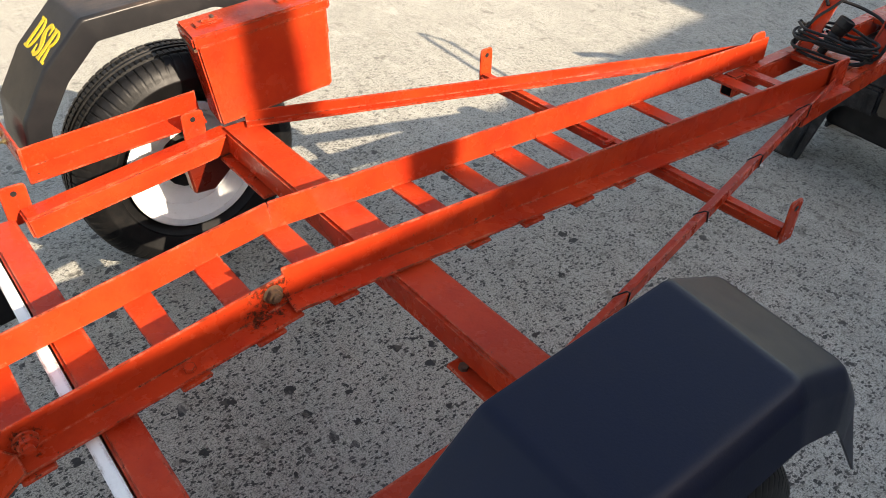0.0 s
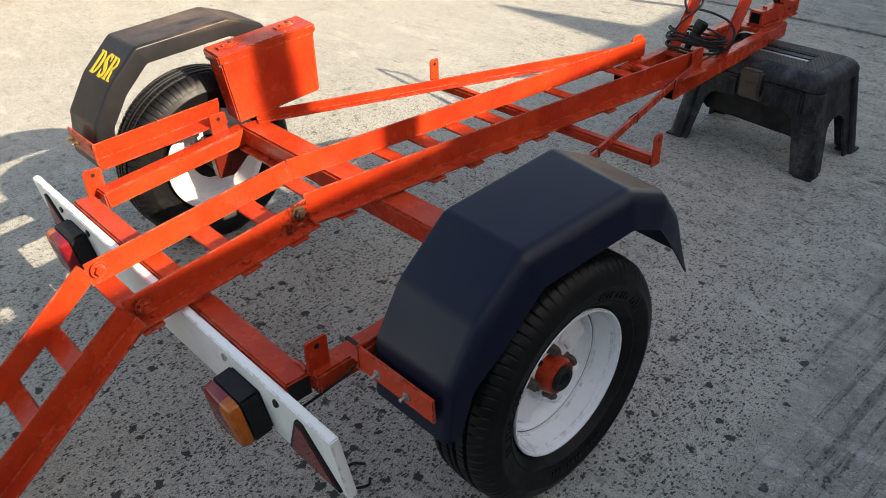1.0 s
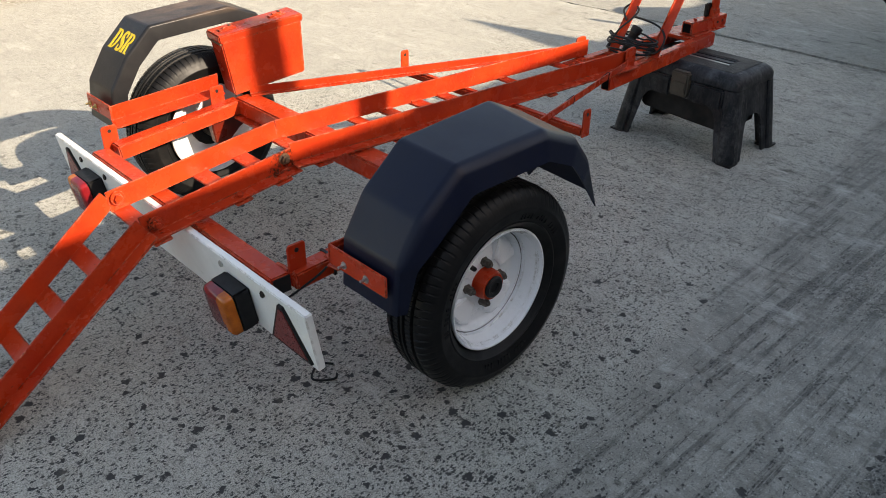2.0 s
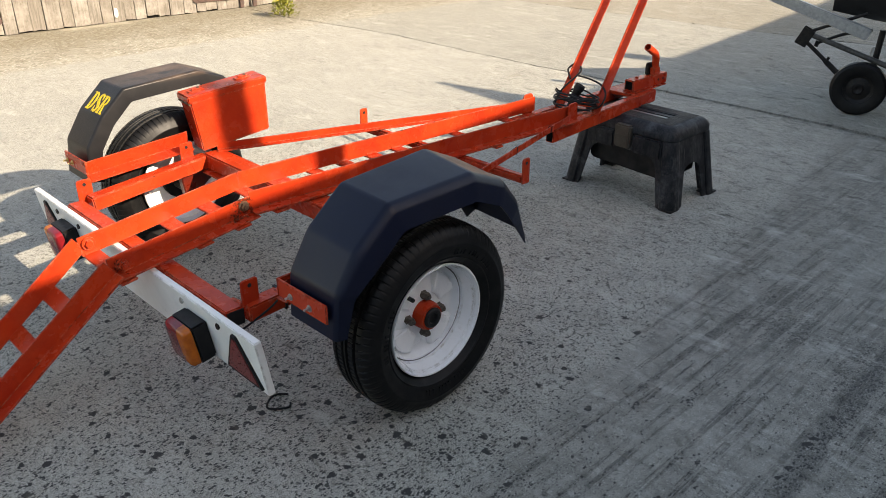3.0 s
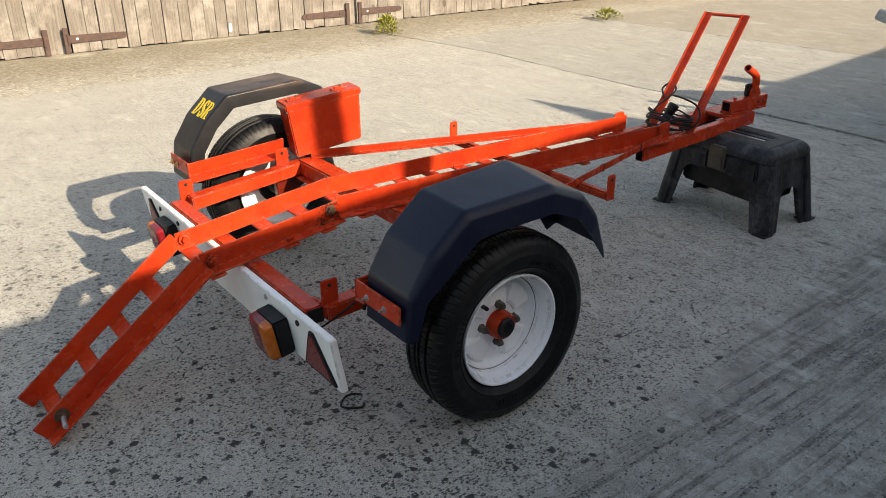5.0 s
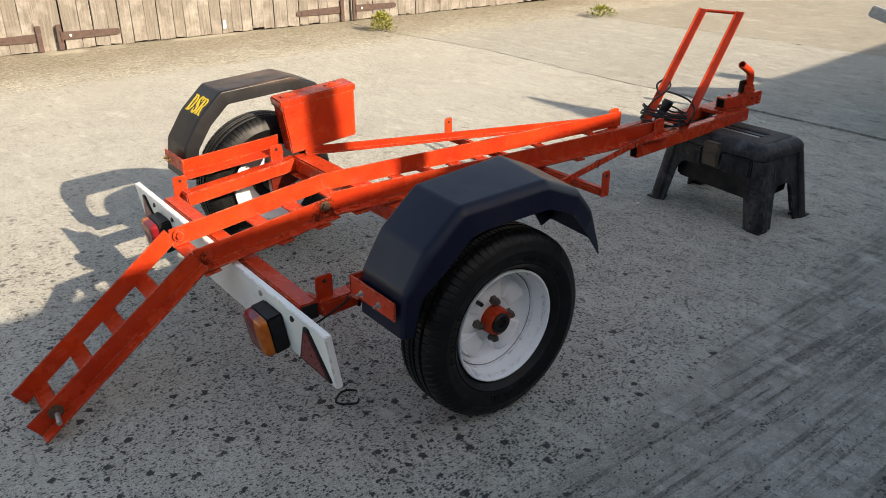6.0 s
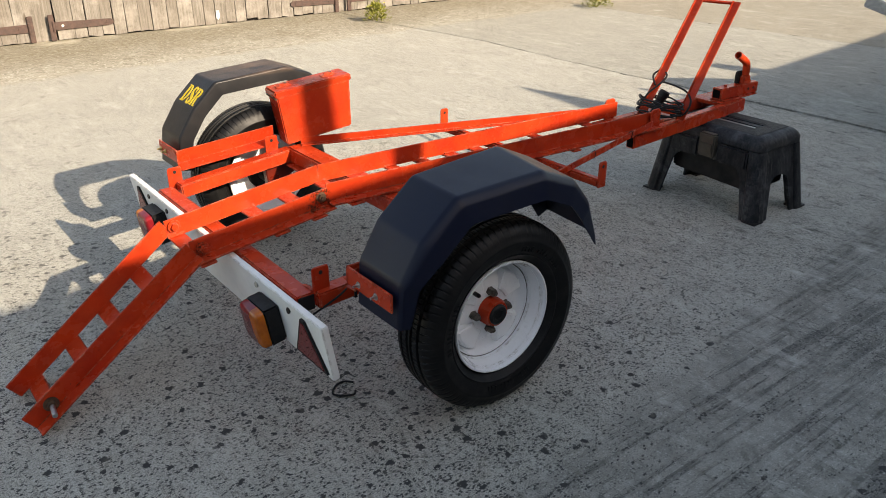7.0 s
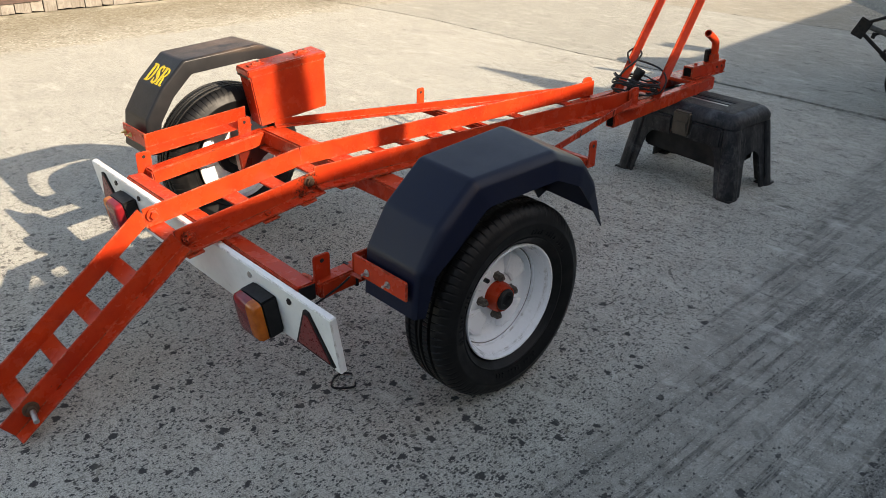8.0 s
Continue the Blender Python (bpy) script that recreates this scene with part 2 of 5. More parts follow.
def concrete_material(name, fines, worn, strong, grooves):
    """Weathered yard concrete: worn fines, dark stone chips of three sizes, light grains, stains, raked grooves."""
    n = Nodes(name)
    base = n.mix(n.ramp(n.noise(0.9, 8, 0.65), 0.3, 0.7), fines, worn)
    base = n.mix(n.ramp(n.noise(5, 8, 0.72), 0.44, 0.70, 0, 0.42), base, tuple(v * 0.70 for v in worn))
    base = n.mix(n.ramp(n.noise(24, 7, 0.78), 0.45, 0.70, 0, 0.45), base, tuple(min(v * 1.22, 0.6) for v in fines))
    x, y = n.axis(0), n.axis(1)
    across = n.math("ADD", x, n.math("MULTIPLY", y, 0.124))
    smooth = n.ramp(n.math("ADD", across, n.math("MULTIPLY", n.noise(6, 7, 0.7), 0.22)), 1.045, 1.115)
    if not grooves:
        smooth = n.math("MULTIPLY", smooth, 0.0)
    # smoother concrete; its darker tone also paints the deeper shade towards the building
    smooth_tone = n.mix(n.ramp(n.noise(12, 9, 0.85), 0.42, 0.60), (0.185, 0.182, 0.163), (0.350, 0.341, 0.303))
    base = n.mix(n.math("MULTIPLY", smooth, 0.78), base, smooth_tone)
    base = n.mix(n.ramp(n.noise(330, 3, 0.7), 0.40, 0.55, 0.75, 0.0), base, tuple(v * 0.36 for v in worn))
    zone = n.noise(1.6, 5, 0.6)
    near = n.ramp(n.math("ADD", x, n.math("MULTIPLY", n.noise(3, 4), 0.8)), -1.7, 0.1, 0.27, 1.0)
    line = n.ramp(n.noise(1.0, 7, 0.78, n.map((34, 0.9, 1), (0, 0, 4.0))), 0.51, 0.57)
    shift = n.math("ADD", n.math("MULTIPLY", n.math("SUBTRACT", zone, 0.5), 0.9), n.math("MULTIPLY", smooth, -0.38))
    band = n.math("MULTIPLY", n.ramp(n.noise(1.0, 6, 0.72, n.map((9, 0.45, 1), (0, 0, 4.0))), 0.56, 0.62), n.ramp(n.noise(5, 6, 0.8), 0.42, 0.55))
    shift = n.math("ADD", shift, n.math("MULTIPLY", n.math("MULTIPLY", n.math("MAXIMUM", n.math("MULTIPLY", n.math("MULTIPLY", line, n.ramp(n.noise(3.2, 5, 0.7), 0.44, 0.56)), 0.95), n.math("MULTIPLY", band, 0.7)), smooth), 0.95))
    if grooves:
        # a worn strip of bare stone beside the wheel and a hairline crack across the smooth part
        strip = n.math("ABSOLUTE", n.math("SUBTRACT", n.math("ADD", x, n.math("MULTIPLY", y, 0.03)), 1.482))
        strip = n.ramp(n.math("ADD", strip, n.math("MULTIPLY", n.math("SUBTRACT", n.noise(11, 7, 0.75), 0.5), 0.075)), 0.032, 0.018)
        patchy = n.math("MULTIPLY", n.ramp(n.math("ADD", x, n.math("MULTIPLY", y, 0.08)), 1.54, 1.62), n.ramp(n.noise(7, 6, 0.7), 0.48, 0.60, 0.0, 0.5))
        shift = n.math("ADD", shift, n.math("MULTIPLY", n.math("MAXIMUM", strip, patchy), 0.70))
        base = n.mix(n.math("MULTIPLY", strip, 0.42), base, (0.125, 0.128, 0.122))
        crack = n.math("ABSOLUTE", n.math("ADD", n.math("SUBTRACT", n.math("MULTIPLY", x, 0.09), y), n.math("ADD", 0.79, n.math("MULTIPLY", n.noise(5, 6, 0.7), 0.16))))
        crack = n.math("MULTIPLY", n.ramp(crack, 0.0035, 0.0010), n.math("MULTIPLY", smooth, n.ramp(n.noise(3, 4), 0.42, 0.52)))
        base = n.mix(n.math("MULTIPLY", crack, 0.8), base, (0.06, 0.06, 0.055))
    fine = n.chips(270, n.warp(420, 0.0050, n.map((1.25, 0.85, 1))), n.math("ADD", shift, 0.55), 0.62, 0.14)
    mid = n.chips(120, n.warp(210, 0.0110, n.map((1.2, 0.85, 1))), n.math("ADD", n.math("MULTIPLY", shift, 0.9), 0.40), 0.56, 0.10)
    coarse = n.math("MULTIPLY", n.ramp(n.math("ADD", y, n.math("MULTIPLY", zone, 1.2)), 0.6, 1.7), -0.21)
    big = n.chips(27, n.warp(75, 0.0300), n.math("ADD", coarse, n.math("ADD", n.math("MULTIPLY", shift, 0.35), 0.22)), 0.33, 0.05)
    pale = n.chips(190, n.warp(260, 0.006), 0.20, 0.46, 0.10)
    dark = n.math("MAXIMUM", n.math("MULTIPLY", fine, 0.62), n.math("MAXIMUM", n.math("MULTIPLY", mid, 0.92), n.math("MULTIPLY", big, 0.97)))
    if grooves:
        breaks = n.ramp(n.noise(9, 7, 0.8), 0.41, 0.53)
        furrow = n.math("MULTIPLY", n.math("MULTIPLY", line, breaks), n.ramp(smooth, 0, 1, 0.12, 1.0))
        dark = n.math("MAXIMUM", dark, n.math("MULTIPLY", furrow, 0.55))
    col = n.mix(n.math("MULTIPLY", pale, 0.55), base, (0.52, 0.52, 0.48))
    dark = n.math("MULTIPLY", dark, n.ramp(smooth, 0, 1, 1.0, 0.95))
    col = n.mix(n.math("MULTIPLY", n.math("MULTIPLY", dark, strong), n.math("MULTIPLY", near, n.ramp(n.math("ADD", y, n.math("MULTIPLY", zone, 0.8)), 0.9, 2.2, 1.0, 0.66))), col, (0.024, 0.025, 0.027))
    # hairline marks and small spots on the worn open yard
    scrape = n.ramp(n.noise(1.0, 6, 0.78, n.map((5, 38, 1), (0, 0, -28))), 0.56, 0.63)
    scrape = n.math("MULTIPLY", scrape, n.ramp(n.noise(4, 5, 0.7), 0.45, 0.58))
    swirl = n.ramp(n.noise(1.0, 6, 0.75, n.warp(1.4, 0.9, n.map((6, 30, 1), (0, 0, 24)))), 0.58, 0.65)
    scrape = n.math("MAXIMUM", scrape, n.math("MULTIPLY", swirl, n.ramp(n.noise(2.6, 5, 0.7), 0.48, 0.60)))
    col = n.mix(n.math("MULTIPLY", scrape, 0.50), col, (0.15, 0.14, 0.115))
    spot = n.math("MAXIMUM", n.chips(9, n.warp(22, 0.07), 0.24, 0.15, 0.05), n.chips(26, n.warp(60, 0.03), 0.14, 0.20, 0.05))
    col = n.mix(n.math("MULTIPLY", spot, 0.50), col, (0.13, 0.125, 0.105))
    scab = n.math("MULTIPLY", n.ramp(n.noise(9, 9, 0.84, n.map((1, 2.1, 1), (0, 0, 12))), 0.535, 0.60), n.ramp(n.noise(2.2, 5, 0.7), 0.40, 0.54))
    scab = n.math("MULTIPLY", scab, n.math("MULTIPLY", near, n.ramp(n.math("ADD", y, n.math("MULTIPLY", x, 0.5)), 0.75, 1.7)))
    col = n.mix(n.math("MULTIPLY", scab, 0.85), col, (0.070, 0.068, 0.060))
    # damp soil and broken crust beside the first joint
    beside = n.math("ADD", n.math("ABSOLUTE", n.math("SUBTRACT", y, 3.09)), n.math("MULTIPLY", n.noise(7, 8, 0.8), 0.55))
    beside = n.math("MULTIPLY", n.ramp(beside, 0.34, 0.24), n.ramp(x, -1.5, 0.0))
    beside = n.math("MULTIPLY", beside, n.ramp(n.noise(34, 8, 0.82), 0.42, 0.56, 0.15, 1.0))
    col = n.mix(n.math("MULTIPLY", beside, 0.75), col, (0.062, 0.060, 0.050))
    bleach = n.math("MULTIPLY", n.ramp(n.noise(3.4, 8, 0.8, n.map((1, 2.6, 1), (0, 0, -20))), 0.54, 0.66), 0.45)
    col = n.mix(bleach, col, (0.56, 0.55, 0.50))
    stain = n.ramp(n.noise(3.1, 4, 0.6), 0.66, 0.74, 0, 0.40)
    col = n.mix(stain, col, (0.23, 0.21, 0.155))
    # rough broken verge with grit, moss and blown earth towards the boards
    edge = n.ramp(n.math("ADD", x, n.math("MULTIPLY", n.math("SUBTRACT", n.noise(5, 8, 0.75), 0.5), 0.45)), -3.62, -3.74)
    rough = n.mix(n.ramp(n.noise(1.4, 7, 0.65), 0.3, 0.7), (0.42, 0.395, 0.330), (0.32, 0.295, 0.235))
    grit = n.noise(21, 8, 0.85, n.map((1.0, 0.7, 1)))
    rough = n.mix(n.ramp(grit, 0.49, 0.62, 0.0, 0.85), rough, (0.135, 0.115, 0.075))
    rough = n.mix(n.chips(38, n.warp(70, 0.03), 0.5, 0.40, 0.1), rough, (0.55, 0.52, 0.45))
    rough = n.mix(n.math("MULTIPLY", n.chips(55, n.warp(90, 0.02), 0.45, 0.42, 0.1), 0.7), rough, (0.085, 0.072, 0.048))
    reach = n.math("ADD", x, n.math("MULTIPLY", n.noise(2.1, 8, 0.76), -1.9))
    moss = n.math("MULTIPLY", n.ramp(reach, -4.80, -5.45), n.ramp(n.noise(26, 8, 0.82), 0.36, 0.58, 0.15, 1.0))
    rough = n.mix(n.math("MULTIPLY", moss, 0.85), rough, (0.150, 0.118, 0.062))
    blown = n.math("MULTIPLY", n.ramp(n.math("ADD", x, n.math("MULTIPLY", n.noise(4, 6, 0.75), 0.35)), -4.62, -4.72), n.ramp(n.noise(1.1, 4), 0.44, 0.54))
    rough = n.mix(n.math("MULTIPLY", blown, 0.75), rough, (0.47, 0.43, 0.33))
    col = n.mix(n.math("MULTIPLY", edge, 0.85), col, rough)
    relief = n.math("SUBTRACT", n.math("MULTIPLY", n.noise(130, 6, 0.78), 0.9), dark)
    n.bump(n.math("ADD", relief, n.math("MULTIPLY", n.math("MULTIPLY", grit, edge), 3.0)), 0.6, 0.005)
    return n.done(col, 0.88, 0.0, 0.22)


CONCRETE = concrete_material("yard_concrete", (0.496, 0.486, 0.430), (0.426, 0.416, 0.366), 0.97, True)
ROUGH = concrete_material("far_yard_concrete", (0.388, 0.362, 0.300), (0.314, 0.288, 0.230), 0.75, False)
MIDDLE = concrete_material("middle_yard_concrete", (0.432, 0.424, 0.374), (0.354, 0.346, 0.303), 0.75, False)


def earth_material():
    n = Nodes("joint_earth")
    col = n.mix(n.ramp(n.noise(40, 6), 0.35, 0.65), (0.035, 0.032, 0.022), (0.085, 0.075, 0.052))
    n.bump(n.noise(120, 5), 0.5, 0.006)
    return n.done(col, 0.95, 0, 0.2)


EARTH = earth_material()


def plank_material():
    n = Nodes("weathered_boards")
    own = n.t.nodes.new("ShaderNodeObjectInfo")
    shift = n.t.nodes.new("ShaderNodeVectorMath")
    shift.operation = "MULTIPLY_ADD"
    n.link(own.outputs["Random"], shift.inputs[0])
    shift.inputs[1].default_value = (3.0, 7.0, 11.0)
    n.link(n.co, shift.inputs[2])
    n.co = shift.outputs[0]
    grain = n.noise(14, 8, 0.7, n.map((5, 5, 0.30)))
    fine = n.noise(60, 6, 0.78, n.map((4, 4, 0.10)))
    col = n.mix(n.ramp(grain, 0.32, 0.68), (0.272, 0.250, 0.222), (0.148, 0.131, 0.111))
    col = n.mix(n.ramp(fine, 0.45, 0.63, 0, 0.55), col, (0.052, 0.045, 0.037))
    col = n.mix(n.ramp(n.noise(3.2, 6, 0.7), 0.48, 0.64, 0, 0.75), col, (0.37, 0.345, 0.31))
    col = n.mix(n.ramp(n.random(), 0.0, 1.0, 0.0, 0.40), col, (0.130, 0.110, 0.088))
    knot = n.ramp(n.cells(3.2, "F1", n.map((1.6, 1.6, 0.9))), 0.08, 0.14, 0.7, 0.0)
    col = n.mix(knot, col, (0.065, 0.045, 0.030))
    n.bump(fine, 0.6, 0.005)
    return n.done(col, 0.88, 0, 0.15)


PLANK = plank_material()
STRAP = simple("rusty_strap_iron", (0.088, 0.050, 0.040), (0.052, 0.034, 0.029), 30, 0.75, 0.1, 0.4)
PLASTER = simple("wall_plaster", (0.15, 0.145, 0.135), (0.11, 0.105, 0.10), 3, 0.9, 0, 0.3, 60)
SLATE = simple("roof_slate", (0.10, 0.10, 0.11), (0.07, 0.07, 0.08), 8, 0.7, 0, 0.3)
LEAF = simple("weed_leaf", (0.16, 0.185, 0.028), (0.24, 0.22, 0.040), 30, 0.6)
FLOWER = simple("yellow_flower", (0.60, 0.48, 0.03), (0.5, 0.4, 0.03), 30, 0.6)
HULL = simple("dark_hull", (0.008, 0.008, 0.009), (0.014, 0.014, 0.015), 8, 0.4, 0, 0.15, 120, 0.25)
GALV = simple("galvanised_tube", (0.40, 0.41, 0.42), (0.28, 0.29, 0.30), 60, 0.45, 0.7)
DARK_STEEL = simple("dark_painted_steel", (0.010, 0.010, 0.011), (0.026, 0.022, 0.019), 60, 0.5, 0.1, 0.15, 120, 0.2)
OLD_TUBE = simple("weathered_grey_tube", (0.10, 0.10, 0.095), (0.045, 0.042, 0.038), 40, 0.6, 0.3)
PEBBLE = simple("pale_stone", (0.62, 0.60, 0.56), (0.5, 0.48, 0.45), 40, 0.85)


# ---- mesh helpers ----
def thing(name, base, label, category, group="", kind=""):
    ob = new(name)
    ob.empty_display_size = 0.1
    ob.location = base
    return tagged(ob, label, category, group, kind)


def root_of(ob):
    while ob.parent:
        ob = ob.parent
    return ob


def part(name, bm, material, parent=None, label="", smooth=False):
    """Links a bmesh, made in world places, as one mesh object under a thing or a part."""
    me = bpy.data.meshes.new(name)
    if parent is not None:
        bmesh.ops.translate(bm, verts=bm.verts, vec=-root_of(parent).location)
    bmesh.ops.recalc_face_normals(bm, faces=bm.faces)
    bm.to_mesh(me)
    bm.free()
    me.materials.append(material)
    if smooth:
        for p in me.polygons:
            p.use_smooth = True
        me.set_sharp_from_angle(angle=radians(38))
    ob = new(name, me)
    ob.parent = parent
    return tagged(ob, label)


def axes_for(p0, p1, up=(0, 0, 1)):
    d = (Vector(p1) - Vector(p0)).normalized()
    side = d.cross(Vector(up)).normalized()
    return d, side, side.cross(d).normalized()


def prism(bm, profile, p0, p1, up=(0, 0, 1), bevel=0.0):
    """A profile in (side, up) swept from p0 to p1."""
    d, s, u = axes_for(p0, p1, up)
    rings = [[bm.verts.new(Vector(p) + s * a + u * b) for a, b in profile] for p in (p0, p1)]
    k = len(profile)
    faces = [bm.faces.new((rings[0][i], rings[0][(i + 1) % k], rings[1][(i + 1) % k], rings[1][i])) for i in range(k)]
    faces += [bm.faces.new(rings[0][::-1]), bm.faces.new(rings[1])]
    bmesh.ops.recalc_face_normals(bm, faces=faces)
    if bevel:
        edges = list({e for f in faces for e in f.edges})
        bmesh.ops.bevel(bm, geom=edges, offset=bevel, segments=2, affect="EDGES", clamp_overlap=True)
    return bm


def rect(w, h, a=0.0, b=0.0):
    return [(a - w / 2, b - h / 2), (a + w / 2, b - h / 2), (a + w / 2, b + h / 2), (a - w / 2, b + h / 2)]


def beam(p0, p1, w, h, up=(0, 0, 1), bevel=0.003):
    return prism(bmesh.new(), rect(w, h), p0, p1, up, bevel)


def angle_iron(w, h, t, flip=1):
    pts = [(0, 0), (w, 0), (w, t), (t, t), (t, h), (0, h)]
    return [(flip * a, b) for a, b in (pts if flip > 0 else pts[::-1])]


def block(bm, x0, x1, y0, y1, z0, z1, bevel=0.0, m=None):
    vs = [bm.verts.new((x, y, z)) for x in (x0, x1) for y in (y0, y1) for z in (z0, z1)]
    q = [(0, 1, 3, 2), (4, 6, 7, 5), (0, 4, 5, 1), (2, 3, 7, 6), (0, 2, 6, 4), (1, 5, 7, 3)]
    faces = [bm.faces.new([vs[i] for i in f]) for f in q]
    if m is not None:
        bmesh.ops.transform(bm, matrix=m, verts=vs)
    if bevel:
        bmesh.ops.bevel(bm, geom=list({e for f in faces for e in f.edges}), offset=bevel, segments=2, affect="EDGES", clamp_overlap=True)
    return bm


def lathe(profile, steps, axis="x", centre=(0, 0, 0), closed=False):
    """Turns a profile of (radius, along) round an axis."""
    bm = bmesh.new()
    rings = []
    for i in range(steps):
        a = 2 * math.pi * i / steps
        c, s = math.cos(a), math.sin(a)
        ring = []
        for r, x in profile:
            p = {"x": (x, r * c, r * s), "y": (r * c, x, r * s), "z": (r * c, r * s, x)}[axis]
            ring.append(bm.verts.new(Vector(p) + Vector(centre)))
        rings.append(ring)
    k = len(profile)
    for i in range(steps):
        a, b = rings[i], rings[(i + 1) % steps]
        for j in range(k if closed else k - 1):
            bm.faces.new((a[j], a[(j + 1) % k], b[(j + 1) % k], b[j]))
    return bm


def rod(bm, p0, p1, r, seg=12, r1=None):
    d, s, u = axes_for(p0, p1, (0, 0, 1) if abs((Vector(p1) - Vector(p0)).normalized().z) < 0.95 else (0, 1, 0))
    r1 = r if r1 is None else r1
    ra = [bm.verts.new(Vector(p0) + (s * math.cos(2 * math.pi * i / seg) + u * math.sin(2 * math.pi * i / seg)) * r) for i in range(seg)]
    rb = [bm.verts.new(Vector(p1) + (s * math.cos(2 * math.pi * i / seg) + u * math.sin(2 * math.pi * i / seg)) * r1) for i in range(seg)]
    for i in range(seg):
        bm.faces.new((ra[i], ra[(i + 1) % seg], rb[(i + 1) % seg], rb[i]))
    bm.faces.new(ra[::-1])
    bm.faces.new(rb)
    return bm


def smooth_path(points, n=8):
    """Catmull-Rom points through the given ones."""
    p = [Vector(q) for q in points]
    p = [p[0] * 2 - p[1]] + p + [p[-1] * 2 - p[-2]]
    out = []
    for i in range(1, len(p) - 2):
        for k in range(n):
            t = k / n
            out.append(0.5 * (2 * p[i] + (p[i + 1] - p[i - 1]) * t + (2 * p[i - 1] - 5 * p[i] + 4 * p[i + 1] - p[i + 2]) * t * t
                              + (3 * p[i] - p[i - 1] - 3 * p[i + 1] + p[i + 2]) * t ** 3))
    return out + [p[-2]]


def tube(points, r, seg=8, n=8, inner=0.0, bm=None):
    """A round tube along a smooth path; with inner its end stays open."""
    bm = bm or bmesh.new()
    pts = smooth_path(points, n) if n > 1 else [Vector(q) for q in points]
    rings, u = [], None
    for i, p in enumerate(pts):
        d = (pts[min(i + 1, len(pts) - 1)] - pts[max(i - 1, 0)]).normalized()
        if u is None:
            u = d.orthogonal().normalized()
        u = (u - d * u.dot(d)).normalized()
        v = d.cross(u)
        rings.append([bm.verts.new(p + (u * math.cos(2 * math.pi * k / seg) + v * math.sin(2 * math.pi * k / seg)) * r) for k in range(seg)])
    for a, b in zip(rings, rings[1:]):
        for k in range(seg):
            bm.faces.new((a[k], a[(k + 1) % seg], b[(k + 1) % seg], b[k]))
    if inner:
        end = rings[-1]
        c = sum((v.co for v in end), Vector()) / seg
        d = (pts[-1] - pts[-2]).normalized()
        lip = [bm.verts.new(c + (v.co - c) * inner) for v in end]
        deep = [bm.verts.new(v.co - d * 0.03) for v in lip]
        for k in range(seg):
            j = (k + 1) % seg
            bm.faces.new((end[k], end[j], lip[j], lip[k]))
            bm.faces.new((lip[k], lip[j], deep[j], deep[k]))
        bm.faces.new(deep)
    else:
        bm.faces.new(rings[-1])
    bm.faces.new(rings[0][::-1])
    return bm


def bolt(parent, place, way, r=0.009, h=0.007, material=None, name="bolt", washer=0.0, stud=0.0, label=""):
    """A hexagon head, with a washer and a stud end where there is one, along way."""
    bm = bmesh.new()
    p, w = Vector(place), Vector(way).normalized()
    if washer:
        rod(bm, p - w * 0.001, p + w * 0.002, washer, 16)
    rod(bm, p, p + w * h, r, 6)
    if stud:
        rod(bm, p + w * h, p + w * (h + stud), r * 0.55, 10)
    return part(name, bm, material or STEEL, parent, label)


def plate_x(x, t, outline, bevel=0.0015):
    """An upright plate square to x, from an outline in (y, z)."""
    bm = bmesh.new()
    a = [bm.verts.new((x - t / 2, y, z)) for y, z in outline]
    b = [bm.verts.new((x + t / 2, y, z)) for y, z in outline]
    k = len(outline)
    for i in range(k):
        bm.faces.new((a[i], a[(i + 1) % k], b[(i + 1) % k], b[i]))
    bm.faces.new(a[::-1])
    bm.faces.new(b)
    if bevel:
        bmesh.ops.bevel(bm, geom=list(bm.edges), offset=bevel, segments=1, affect="EDGES", clamp_overlap=True)
    return bm


def rounded_tab(y, z0, z1, w, r=0.008):
    """Outline of an upright tab with two rounded upper corners."""
    o = [(y - w / 2, z0), (y + w / 2, z0)]
    for cy, a0 in ((y + w / 2 - r, 0), (y - w / 2 + r, 90)):
        o += [(cy + r * math.cos(radians(a0 + k * 30)), z1 - r + r * math.sin(radians(a0 + k * 30))) for k in range(4)]
    return o


def hole_mark(parent, place, way, r=0.0055):
    """A solid dark disc that stands for the shade inside a drilled hole."""
    bm = bmesh.new()
    p, w = Vector(place), Vector(way).normalized()
    rod(bm, p - w * 0.003, p + w * 0.0006, r, 12)
    return part("hole", bm, DARK_STEEL, parent)


# ---- ground ----
bm = bmesh.new()
for x0, x1, y0, y1 in ((-400, 400, -400, 400),):
    bm.faces.new([bm.verts.new(v) for v in ((x0, y0, -0.022), (x1, y0, -0.022), (x1, y1, -0.022), (x0, y1, -0.022))])
ground = tagged(part("ground", bm, EARTH), "bare earth and grit under and round the concrete yard", "ground", kind="structure")

pavement = thing("pavement", (0, 0, 0), "weathered grey concrete yard slabs with dark stone chips", "pavement", kind="structure")


def slab(corners, material):
    """One cast slab from the corners of its top."""
    bm = bmesh.new()
    a = [bm.verts.new((x, y, 0.0)) for x, y in corners]
    b = [bm.verts.new((x, y, -0.12)) for x, y in corners]
    k = len(corners)
    top = bm.faces.new(a)
    for i in range(k):
        bm.faces.new((a[i], a[(i + 1) % k], b[(i + 1) % k], b[i]))
    bmesh.ops.bevel(bm, geom=list(top.edges), offset=0.0015, segments=1, affect="EDGES")
    return part("slab", bm, material, pavement)


